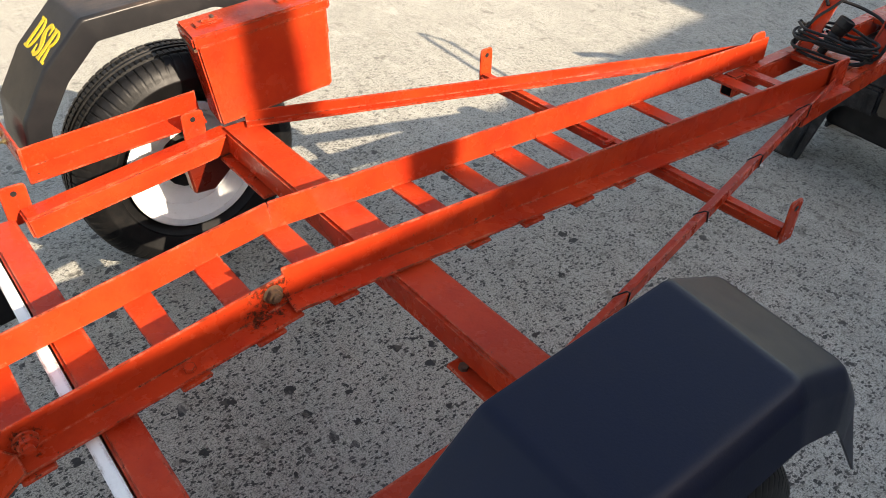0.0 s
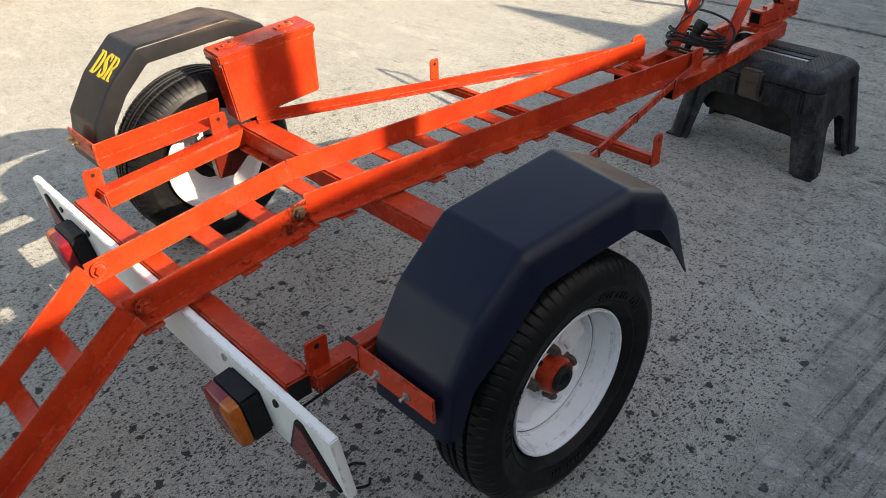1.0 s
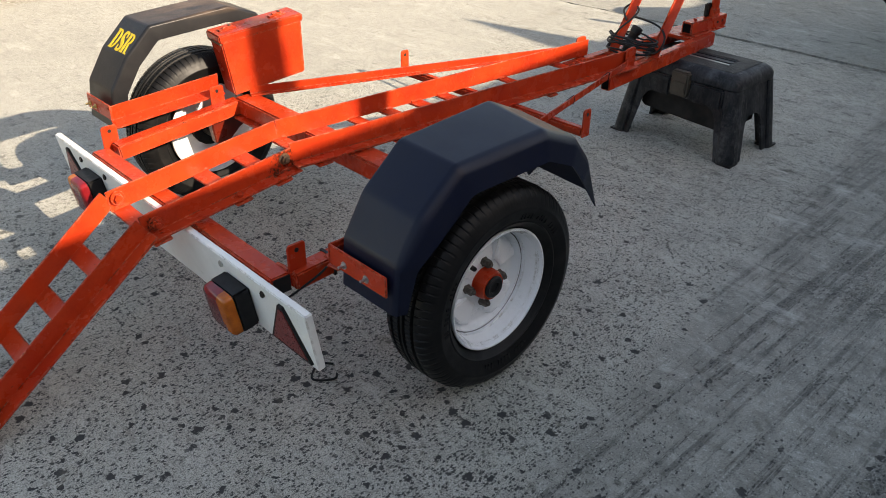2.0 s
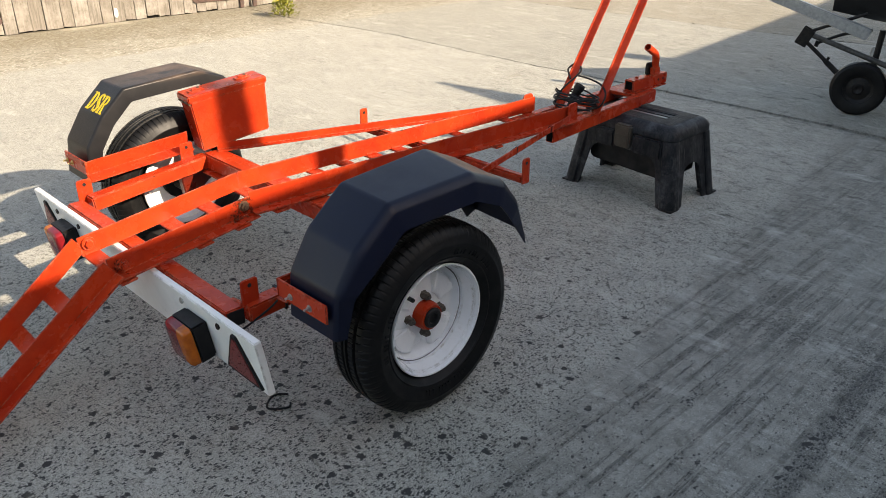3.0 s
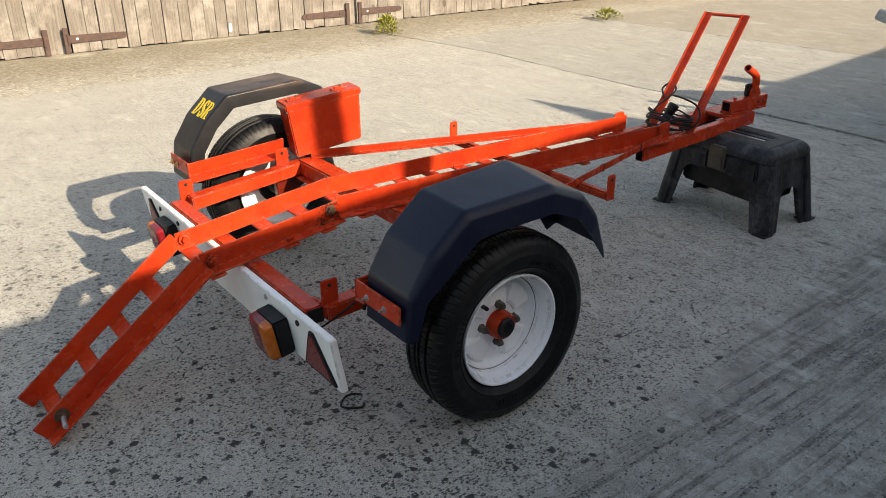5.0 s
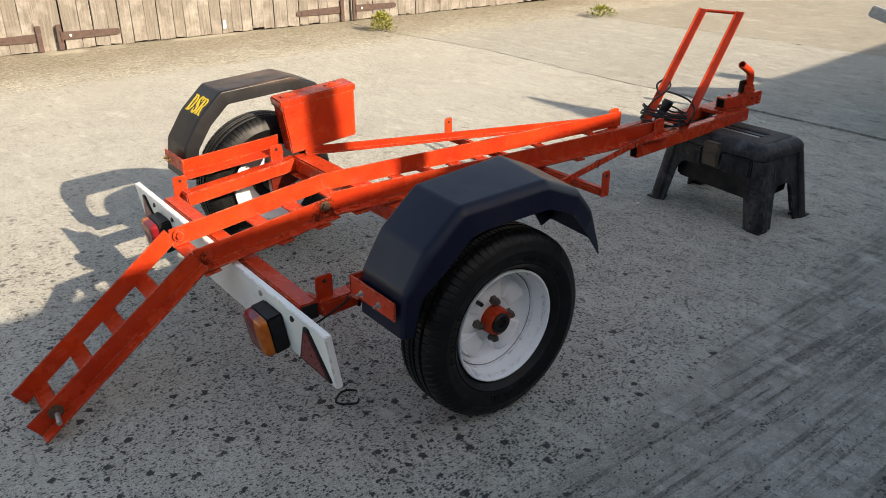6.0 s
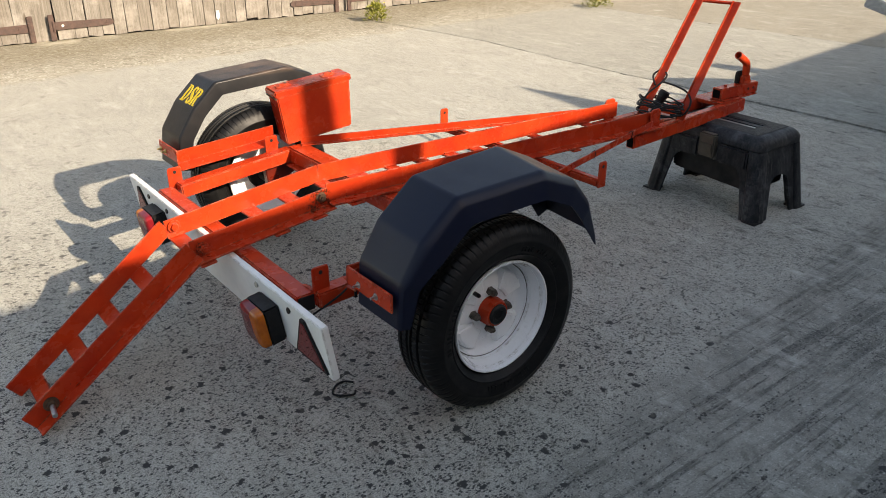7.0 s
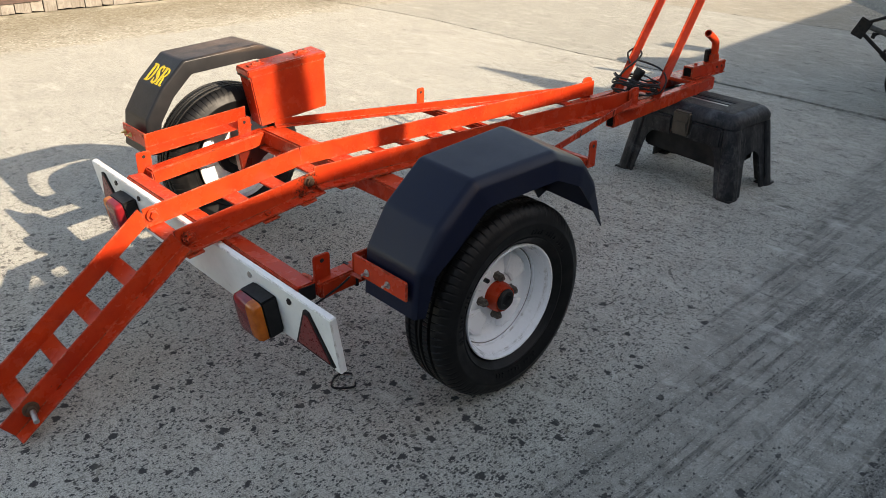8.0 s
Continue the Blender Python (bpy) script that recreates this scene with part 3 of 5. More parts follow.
def seam(points, side, seed, gap):
    """The crumbled edge of a slab along a wandering joint, tight in places and broken wide in others."""
    r = random.Random(seed)
    wander = random.Random(int(abs(points[0][1]) * 100))
    phases = [(wander.uniform(1.1, 3.2), wander.uniform(0, 6.3), wander.uniform(0.006, 0.014)) for _ in range(3)] + [(wander.uniform(8, 14), wander.uniform(0, 6.3), 0.004)]
    out = []
    for (ax, ay), (bx, by) in zip(points, points[1:]):
        k = max(1, int(abs(bx - ax) / (0.035 if abs(ax) < 6 and abs(bx) < 9.5 else 0.5)))
        for i in range(k):
            f = i / k
            x = ax + (bx - ax) * f
            mid = ay + (by - ay) * f + sum(h * math.sin(w * x + p) for w, p, h in phases)
            wide = gap * (1.0 + 2.6 * min(max((x + 1.1) / 0.9, 0.0), 1.0)) * (0.55 + 0.45 * math.sin(2.3 * x + side) * math.sin(0.9 * x)) + r.uniform(-0.0025, 0.0025)
            nick = r.uniform(0.006, 0.020) if r.random() < 0.10 else 0.0
            out.append((x, mid + side * (max(wide, 0.0012) + nick)))
    return out + [points[-1]]


FIRST = [(-8.0, 2.90), (-4.2, 2.93), (-3.70, 2.99), (-2.9, 3.09), (0.2, 3.09), (9.0, 3.10), (40, 3.10)]
SECOND = [(-8.0, 4.95), (-3.55, 5.12), (-2.6, 5.15), (-0.94, 5.32), (9.0, 6.29), (40, 9.4)]
VERGE = -3.69


def split_slab(lower, upper, material):
    """A slab between two joints, cast in two bays that meet at the verge."""
    near_, far_ = [p for p in lower if p[0] > VERGE + 0.006], [p for p in lower if p[0] < VERGE - 0.004]
    near_up, far_up = [p for p in upper if p[0] > VERGE + 0.006], [p for p in upper if p[0] < VERGE - 0.004]
    slab([(VERGE + 0.0006, near_[0][1])] + near_ + near_up[::-1] + [(VERGE + 0.0006, near_up[0][1])], material)
    slab(far_ + [(VERGE - 0.0006, far_[-1][1]), (VERGE - 0.0006, far_up[-1][1])] + far_up[::-1], material)


split_slab([(-8, -40), (VERGE - 0.01, -40), (VERGE + 0.01, -40), (40, -40)], seam(FIRST, -1, 1, 0.009), CONCRETE)
split_slab(seam(FIRST, 1, 2, 0.009), seam(SECOND, -1, 3, 0.004), MIDDLE)
slab(seam(SECOND, 1, 4, 0.004) + [(40, 60), (-8, 60)], ROUGH)

# ---- fence of the barn doors ----
fence = thing("fence", (-5.0, 2.0, 0), "weathered upright board doors with rusty strap hinges", "fence", kind="structure")
FENCE = Matrix.Translation((-5.03, 0, 0)) @ Matrix.Rotation(math.atan(-0.055), 4, "Z")
rng = random.Random(4)


def plank_mesh(wide, seed):
    """A rough board with a broken lower end."""
    r = random.Random(seed)
    bmp = bmesh.new()
    h = wide / 2
    foot = [(-h, r.uniform(0, 0.016)), (-h * 0.4, r.uniform(0, 0.012)), (h * 0.3, r.uniform(0, 0.016)), (h, r.uniform(0, 0.012))]
    rings = []
    for x in (-0.012, 0.012):
        rings.append([bmp.verts.new((x, y_, z_)) for y_, z_ in foot] + [bmp.verts.new((x, h, 2.1)), bmp.verts.new((x, -h, 2.1))])
    for i in range(6):
        bmp.faces.new((rings[0][i], rings[0][(i + 1) % 6], rings[1][(i + 1) % 6], rings[1][i]))
    bmp.faces.new(rings[0][::-1])
    bmp.faces.new(rings[1])
    bmesh.ops.recalc_face_normals(bmp, faces=bmp.faces)
    me_ = bpy.data.meshes.new("plank")
    bmp.to_mesh(me_)
    bmp.free()
    me_.materials.append(PLANK)
    return me_


BOARDS = [(w, plank_mesh(w, k)) for k, w in enumerate((0.085, 0.098, 0.112, 0.126, 0.092, 0.105))]
HINGES = ((0.25, 0.40), (2.915, 3.05))
y = -4.0
while y < 9.0:
    wide, me_ = BOARDS[rng.randrange(6)]
    mid = y + wide / 2
    y += wide + (0.003 if rng.random() < 0.7 else 0.007)
    if any(a + 0.01 < mid < b - 0.01 for a, b in HINGES):
        continue
    ob = new("plank", me_)
    ob.parent = fence
    lift = 0.003 + rng.uniform(-0.003, 0.003) + (0.014 if rng.random() < 0.06 else 0.0)
    ob.matrix_local = Matrix.Translation(-fence.location) @ FENCE @ pose(rng.uniform(-0.004, 0.004), mid, lift, rng.uniform(-0.4, 0.4), 0, rng.uniform(-2.0, 2.0))
# dark sheet added so that the gaps between boards look shaded
bm = bmesh.new()
block(bm, -0.12, -0.022, -4.2, 9.2, 0.0, 2.1, 0, FENCE)
part("backing", bm, DARK_STEEL, fence, "dark sheet standing for the shade behind the boards")
for a, b in HINGES:
    mid = (a + b) / 2
    bm = bmesh.new()
    block(bm, -0.09, -0.013, a - 0.03, b + 0.03, 0.0, 2.1, 0.004, FENCE)
    part("door_post", bm, PLANK, fence)
    for sgn, edge in ((-1, a), (1, b)):
        bm = bmesh.new()
        block(bm, 0.012, 0.032, edge - 0.020, edge + 0.020, 0.005, 0.205, 0.003, FENCE)
        part("hinge_plate", bm, STRAP, fence, "rusty brown iron hinge plate")
        bm = bmesh.new()
        y0, y1 = sorted((edge, edge + sgn * 0.47))
        tip, root = (y0, y1) if sgn < 0 else (y1, y0)
        face = [(root, 0.083), (tip - sgn * 0.022, 0.090), (tip, 0.102), (tip, 0.124), (tip - sgn * 0.022, 0.138), (root, 0.147)]
        a_ = [bm.verts.new(FENCE @ Vector((0.0135, y_, z_))) for y_, z_ in face]
        b_ = [bm.verts.new(FENCE @ Vector((0.0235, y_, z_))) for y_, z_ in face]
        for i in range(6):
            bm.faces.new((a_[i], a_[(i + 1) % 6], b_[(i + 1) % 6], b_[i]))
        bm.faces.new(a_[::-1])
        bm.faces.new(b_)
        rod(bm, FENCE @ Vector((0.030, edge + sgn * 0.012, 0.075)), FENCE @ Vector((0.030, edge + sgn * 0.012, 0.155)), 0.010, 10)
        strap = part("strap_hinge", bm, STRAP, fence, "long rusty brown strap hinge")
        for q in (0.08, 0.24, 0.42):
            p = FENCE @ Vector((0.024, edge + sgn * q, 0.115))
            bolt(strap, p, (1, 0, 0), 0.011, 0.005, PEBBLE if q == 0.08 and sgn > 0 else STRAP, name="coach_bolt")

bm = bmesh.new()
r_ = random.Random(3)
ring = [FENCE @ Vector((0.0155, 1.75 + (0.018 + r_.uniform(-0.006, 0.006)) * math.cos(q * 0.785), 0.085 + (0.045 + r_.uniform(-0.014, 0.014)) * math.sin(q * 0.785))) for q in range(8)]
tip = [p + Vector((0.003, 0, 0)) for p in ring]
a, b = [bm.verts.new(p) for p in ring], [bm.verts.new(p) for p in tip]
for i in range(8):
    bm.faces.new((a[i], a[(i + 1) % 8], b[(i + 1) % 8], b[i]))
bm.faces.new(b)
bm.faces.new(a[::-1])
part("paint_patch", bm, WHITE, fence, "splash of white paint")

# ---- building that shades the yard ----
building = thing("building", (4.4, 3, 0), "plain plastered outbuilding with a low eave beside the yard", "building", kind="structure")
EAVE = 2.2
EDGE = Matrix.Translation((-0.62 + 1.76 * EAVE, 0.52 * EAVE, 0)) @ Matrix.Rotation(math.atan(0.083), 4, "Z")
bm = bmesh.new()
block(bm, 0.25, 0.55, -14, 16, 0, EAVE - 0.08, 0, EDGE)
part("wall", bm, PLASTER, building)
bm = bmesh.new()
block(bm, 0, 4.5, -14.3, 16.3, EAVE - 0.12, EAVE, 0, EDGE)
part("roof", bm, SLATE, building)


def caster(gx, gy, width, depth, tip, lean, name, material):
    """An unseen tapered block added on the eave, whose shadow's foot falls at (gx, gy); tip: its height over the eave.
    """
    bm = bmesh.new()
    base = Vector((gx + 1.76 * EAVE, gy + 0.52 * EAVE, EAVE - 0.04))
    for z, w, shift in ((0.0, width, 0.0), (tip + 0.04, depth, lean)):
        for dx, dy in ((-0.5, -0.5), (0.5, -0.5), (0.5, 0.5), (-0.5, 0.5)):
            bm.verts.new(base + Vector((dx * min(w, 0.14) + 0.07, dy * w + shift, z)))
    v = list(bm.verts)
    for q in ((0, 1, 2, 3), (4, 5, 6, 7), (0, 1, 5, 4), (1, 2, 6, 5), (2, 3, 7, 6), (3, 0, 4, 7)):
        bm.faces.new([v[i] for i in q])
    return part(name, bm, material, building)


# unseen blocks, shaped only for the shadows that break the eave's shadow line
caster(-0.84, 2.33, 0.30, 0.02, 0.487, 0.205, "wedge_shadow_caster", SLATE)
caster(-0.63, 0.141, 0.086, 0.086, 0.52, 0.0, "band_shadow_caster", SLATE)
caster(-0.96, 3.87, 0.13, 0.13, 0.185, 0.0, "stub_shadow_caster", SLATE)


# ---- trailer ----
trailer = thing("trailer", (0, 0, 0), "orange-red painted steel motorcycle trailer with its loading ramp lowered", "trailer")

RT = 0.005
rails = (
    ("rail", (0.088, -0.500, 0.305), (0.090, -0.090, 0.358), 0.042, 0.055, 1),
    ("rail", (0.087, -0.098, 0.366), (0.196, 1.225, 0.372), 0.042, 0.057, 1),
    ("rail", (-0.083, -0.500, 0.302), (-0.0801, -0.0235, 0.3611), 0.042, 0.055, -1),
    ("rail", (-0.080, -0.0275, 0.3607), (0.022, 1.215, 0.371), 0.042, 0.055, -1),
)
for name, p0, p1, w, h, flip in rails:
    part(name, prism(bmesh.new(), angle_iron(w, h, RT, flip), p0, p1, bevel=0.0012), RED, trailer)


def rail_x(y):
    """Middle of the runway at y, and the height of its underside."""
    if y < -0.06:
        return 0.003, 0.304 + (y + 0.5) * 0.130
    return 0.003 + (y + 0.06) * 0.0835, 0.363 + (y + 0.06) * 0.007


for y0, w in ((-0.475, 0.044), (-0.261, 0.045), (-0.145, 0.045), (-0.022, 0.045), (0.223, 0.042), (0.335, 0.046),
              (0.447, 0.047), (0.550, 0.043), (0.805, 0.036), (1.052, 0.038)):
    cx, z = rail_x(y0)
    slope = 0.130 if y0 < -0.06 else 0.007
    bm = beam((cx - 0.128, y0, z - 0.004), (cx + 0.133, y0, z - 0.004), w, 0.006, up=(0, -slope, 1), bevel=0.0015)
    part("rung", bm, RED, trailer)

def weld(p, way, length, seed):
    """A lumpy weld bead painted over."""
    r = random.Random(seed)
    w_ = Vector(way).normalized()
    pts = [Vector(p) + w_ * (length * (i / 5 - 0.5)) + Vector((r.uniform(-1, 1), r.uniform(-1, 1), r.uniform(-1, 1))) * 0.0018 for i in range(6)]
    part("weld_bead", tube(pts, 0.0042, 6, 2), RED, trailer, smooth=True)


for k, y0 in enumerate((-0.475, -0.261, -0.145, -0.022, 0.223, 0.335, 0.447, 0.550, 0.805, 1.052)):
    cx, z = rail_x(y0)
    weld((cx - 0.088, y0, z + 0.002), (0.08 if y0 > -0.06 else 0, 1, 0.01 if y0 > -0.06 else 0.13), 0.040, k)
weld((0.060, 0.640, 0.366), (0, 1, 0), 0.03, 31)
weld((0.415, -0.344, 0.310), (1, 0, 0), 0.040, 32)
weld((-0.430, 0.072, 0.340), (1, 0, 0.0), 0.036, 34)
weld((0.440, 0.073, 0.330), (1, 0, 0.0), 0.036, 35)

# beams
part("rear_beam", beam((-0.455, -0.368, 0.287), (0.441, -0.368, 0.287), 0.050, 0.046, bevel=0.004), RED, trailer)
part("end_cap", beam((0.441, -0.368, 0.287), (0.444, -0.368, 0.287), 0.044, 0.040, bevel=0.003), BLACK, trailer, "black open tube end")
part("side_beam", beam((-0.437, -0.330, 0.298), (-0.447, 0.074, 0.336), 0.045, 0.044, bevel=0.004), RED, trailer)
part("side_beam", beam((0.440, -0.343, 0.290), (0.440, 0.075, 0.310), 0.045, 0.042, bevel=0.004), RED, trailer)
part("axle_beam", beam((-0.450, 0.098, 0.336), (0.520, 0.098, 0.336), 0.074, 0.052, bevel=0.005), RED, trailer)
for sx in (-1, 1):
    part("suspension_arm", plate_x(sx * 0.478, 0.030, [(-0.01, 0.222), (0.035, 0.218), (0.075, 0.262), (0.14, 0.285), (0.14, 0.312), (-0.02, 0.312)], 0.004), RED if sx > 0 else SHADED_RED, trailer)
    bm = bmesh.new()
    rod(bm, (sx * 0.480, 0.018, 0.240), (sx * 0.60, 0.018, 0.240), 0.020, 16)
    part("stub_axle", bm, DARK_STEEL, trailer)
for x0, x1 in ((-0.43, -0.25), (0.295, 0.42)):
    bm = bmesh.new()
    block(bm, x0, x1, 0.042, 0.16, 0.302, 0.309, 0.0015)
    pl = part("mount_plate", bm, RED, trailer)
    bolt(pl, ((x0 + x1) / 2 + 0.02 * (1 if x0 < 0 else -2), 0.056, 0.309), (0, 0, 1), 0.008, 0.006, RUST if x0 > 0 else RED)

# front cross arm
part("cross_arm", beam((-0.325, 0.646, 0.352), (0.439, 0.659, 0.352), 0.028, 0.026, bevel=0.006), RED, trailer)
for x, y in ((-0.326, 0.652), (0.440, 0.661)):
    tab = part("upright_tab", plate_x(x, 0.005, rounded_tab(y, 0.338, 0.421, 0.034)), RED, trailer)
    hole_mark(tab, (x + 0.0022, y, 0.405), (1, 0, 0))

# brackets on the side beams
for x, y, z0, z1 in ((-0.463, -0.330, 0.288, 0.368), (-0.462, 0.012, 0.345, 0.406), (0.440, -0.325, 0.275, 0.373)):
    tab = part("upright_tab", plate_x(x, 0.005, rounded_tab(y, z0, z1, 0.046)), RED, trailer)
    hole_mark(tab, (x + 0.0022, y, z1 - 0.016), (1, 0, 0))

# A-frame braces
part("brace", prism(bmesh.new(), angle_iron(0.024, 0.026, 0.004, 1), (-0.437, 0.110, 0.362), (-0.010, 1.185, 0.380), bevel=0.001), RED, trailer)
part("brace", prism(bmesh.new(), angle_iron(0.022, 0.022, 0.004, -1), (0.435, 0.130, 0.350), (0.211, 1.190, 0.378), bevel=0.001), RED, trailer)

# front plates
for x, y in ((0.010, 1.185), (0.206, 1.205)):
    part("gusset_plate", plate_x(x, 0.006, rounded_tab(y, 0.355, 0.440, 0.055, 0.014)), RED, trailer)

# drawbar frame
for p0, p1 in (((0.200, 1.085, 0.340), (0.150, 1.850, 0.340)), ((0.022, 1.085, 0.340), (0.020, 1.850, 0.340))):
    bar = part("drawbar", beam(p0, p1, 0.034, 0.050, bevel=0.003), RED, trailer)
    way = (Vector(p1) - Vector(p0)).normalized()
    part("bar_end", beam(Vector(p0) - way * 0.001, Vector(p0) + way * 0.004, 0.026, 0.042, bevel=0.001), HOLLOW_SHADE, bar, "dark plug painted as the shaded inside of the bar")
for y, w in ((1.14, 0.03), (1.36, 0.10), (1.775, 0.15)):
    part("cross_plate", beam((0.02, y, 0.359), (0.165, y, 0.359), w, 0.014, bevel=0.002), RED, trailer)
bm = bmesh.new()
block(bm, 0.080, 0.150, 1.728, 1.958, 0.3662, 0.3712, 0.0015)
part("coupling_plate", bm, RED, trailer)
part("coupling_tube", beam((0.110, 1.722, 0.3945), (0.120, 1.968, 0.3945), 0.046, 0.046, bevel=0.003), RED, trailer)
part("tube_bore", beam((0.1098, 1.7205, 0.3945), (0.111, 1.745, 0.3945), 0.034, 0.034, bevel=0.001), HOLLOW_SHADE, trailer, "dark plug painted as the shaded inside of the square tube")
bm = bmesh.new()
block(bm, 0.100, 0.116, 1.850, 1.885, 0.416, 0.468, 0.004)
part("lever_pawl", bm, DARK_STEEL, trailer, "dark greasy pawl")
part("hitch_lever", tube([(0.124, 1.888, 0.425), (0.124, 1.890, 0.470), (0.124, 1.887, 0.492), (0.1235, 1.878, 0.506), (0.123, 1.862, 0.517), (0.122, 1.818, 0.541)], 0.0155, 16, 6, inner=0.75), RED, trailer, "bent orange-red tube with an open end", smooth=True)

# leaning posts
tops = []
for x0, y0, y1 in ((0.050, 1.330, 1.612), (0.187, 1.385, 1.650)):
    flat = angle_iron(0.034, 0.010, 0.004, 1)
    part("post", prism(bmesh.new(), flat, (x0 - 0.017, y0, 0.362), (x0 - 0.017, y1, 0.770), up=(0, -1, 0.6), bevel=0.001), RED, trailer)
    tops.append((x0, y1, 0.765))
bm = bmesh.new()
rod(bm, tops[0], tops[1], 0.006, 10)
part("top_rod", bm, RED, trailer)

# ramp
for x0, x1, flip in ((0.128, 0.096, 1), (-0.033, -0.086, -1)):
    part("ramp_rail", prism(bmesh.new(), angle_iron(0.040, 0.052, RT, flip), (x0, -0.945, 0.006), (x1, -0.488, 0.318), bevel=0.0012), RED, trailer)
for f in (0.25, 0.47, 0.68, 0.91):
    y, z = -0.488 - 0.457 * f, 0.318 - 0.312 * f
    part("ramp_rung", beam((-0.108 + 0.044 * f, y, z - 0.002), (0.120 + 0.026 * f, y, z - 0.002), 0.045, 0.006, up=(0, -0.68, 1), bevel=0.0015), RED, trailer)
bolt(trailer, (0.1025, -0.474, 0.338), (1, 0, 0), 0.0125, 0.012, RED, washer=0.0165, stud=0.006)
bolt(trailer, (-0.078, -0.481, 0.338), (1, 0, 0), 0.011, 0.010, RED, washer=0.018)
bolt(trailer, (0.0935, -0.118, 0.388), (1, 0, 0), 0.0115, 0.011, RUST, washer=0.0155, stud=0.005)
bolt(trailer, (0.115, -0.262, 0.342), (0, 0, 1), 0.009, 0.006, RED)
bolt(trailer, (0.1325, -0.905, 0.062), (1, 0, 0), 0.0105, 0.012, RUST, washer=0.0185)
bm = bmesh.new()
rod(bm, (0.143, -0.905, 0.062), (0.180, -0.909, 0.057), 0.0062, 12)
part("stud", bm, STEEL, trailer, "bright threaded stud end")


# mudguards
def offset_line(profile, d, last=1.0, first=1.0):
    """A polyline set off to its right by d, with mitred corners; last, first: the share of d kept at its ends."""
    pts = [Vector(p) for p in profile]
    out = []
    for i, p in enumerate(pts):
        t0 = (p - pts[i - 1]).normalized() if i else (pts[1] - p).normalized()
        t1 = (pts[i + 1] - p).normalized() if i < len(pts) - 1 else t0
        n0, n1 = Vector((t0.y, -t0.x)), Vector((t1.y, -t1.x))
        m = (n0 + n1).normalized()
        share = last if i == len(pts) - 1 else first if i == 0 else (1.0 + 2.0 * first) / 3.0 if i == 1 else 1.0
        out.append(p + m * (share * d / max(m.dot(n0), 0.5)))
    return out


def rounded(pts, r):
    """A polyline with its inner corners cut back into short arcs."""
    out = [pts[0]]
    for a, b, c in zip(pts, pts[1:], pts[2:]):
        p, q = b + (a - b).normalized() * r, b + (c - b).normalized() * r
        out += [p, p * 0.25 + b * 0.5 + q * 0.25, q]
    return out + [pts[-1]]


def mudguard(side):
    """A folded plastic guard with an inner and an outer skirt; a soft shoulder runs along the outer edge."""
    if side > 0:
        prof = [(-0.303, 0.324), (-0.295, 0.430), (-0.241, 0.515), (-0.145, 0.595), (0.110, 0.607), (0.218, 0.559), (0.275, 0.489), (0.301, 0.397)]
        cross = [(0.570, 0.070), (0.567, 0.030), (0.566, 0.006), (0.569, 0.0015), (0.575, 0.0), (0.720, 0.0), (0.728, 0.002), (0.734, 0.006), (0.742, 0.015), (0.745, 0.021), (0.757, 0.058)]
    else:
        prof = [(-0.279, 0.316), (-0.264, 0.425), (-0.205, 0.512), (-0.120, 0.590), (0.140, 0.606), (0.238, 0.570), (0.304, 0.495), (0.331, 0.364)]
        cross = [(0.716, 0.0), (0.570, 0.0), (0.563, 0.002), (0.559, 0.007), (0.556, 0.046)]
    bm = bmesh.new()

    def columns(inset):
        cols = []
        for q, (x, drop) in enumerate(cross):
            wall = drop > 0.012
            inner = side > 0 and q < 3
            xx = x - (inset if wall or inner else 0.0) * (1 if side > 0 and not inner else -1)
            keep = 1.0 if not wall else 0.62 if not inner else 0.6
            line = rounded(offset_line(prof, drop + (0.0 if wall or inner else inset), keep, 0.45 if wall and side > 0 else 1.0), 0.009 if side > 0 else 0.006)
            cols.append([bm.verts.new((side * xx, p.x, p.y)) for p in line])
            if wall and side > 0 and not inner:
                cols[-1][-1].co.x = xx + (drop - 0.012) * 0.28
                for i, share in ((0, 0.45), (1, 0.75), (2, 0.8), (3, 0.85)):
                    cols[-1][i].co.x = 0.722 + (xx - 0.722) * share
        return list(zip(*cols))

    o, n = columns(0.0), columns(0.004)
    if side > 0:
        # the sheet is twisted a little: its inner edge stands higher towards the front
        for v in bm.verts:
            y = v.co.y
            twist = 0.0025 + 0.0065 * min(max((y + 0.145) / 0.255, 0.0), 1.0) - 0.004 * min(max((y - 0.15) / 0.14, 0.0), 1.0)
            v.co.z += twist * (0.64 - v.co.x) / 0.08 if y > -0.25 else 0.0
    k, rows = len(cross), len(o)
    for i in range(rows - 1):
        for j in range(k - 1):
            bm.faces.new((o[i][j], o[i][j + 1], o[i + 1][j + 1], o[i + 1][j]))
            bm.faces.new((n[i][j], n[i + 1][j], n[i + 1][j + 1], n[i][j + 1]))
        for j in (0, k - 1):
            bm.faces.new((o[i][j], o[i + 1][j], n[i + 1][j], n[i][j]))
    for i in (0, rows - 1):
        for j in range(k - 1):
            bm.faces.new((o[i][j], o[i][j + 1], n[i][j + 1], n[i][j]))
    guard = part("mudguard", bm, GUARD if side > 0 else GUARD_SUNLIT, trailer, "black plastic mudguard" + (" with yellow stencilled letters" if side < 0 else ""), smooth=True)
    wn_ = guard.modifiers.new("normals", "WEIGHTED_NORMAL")
    wn_.keep_sharp = True
    return guard


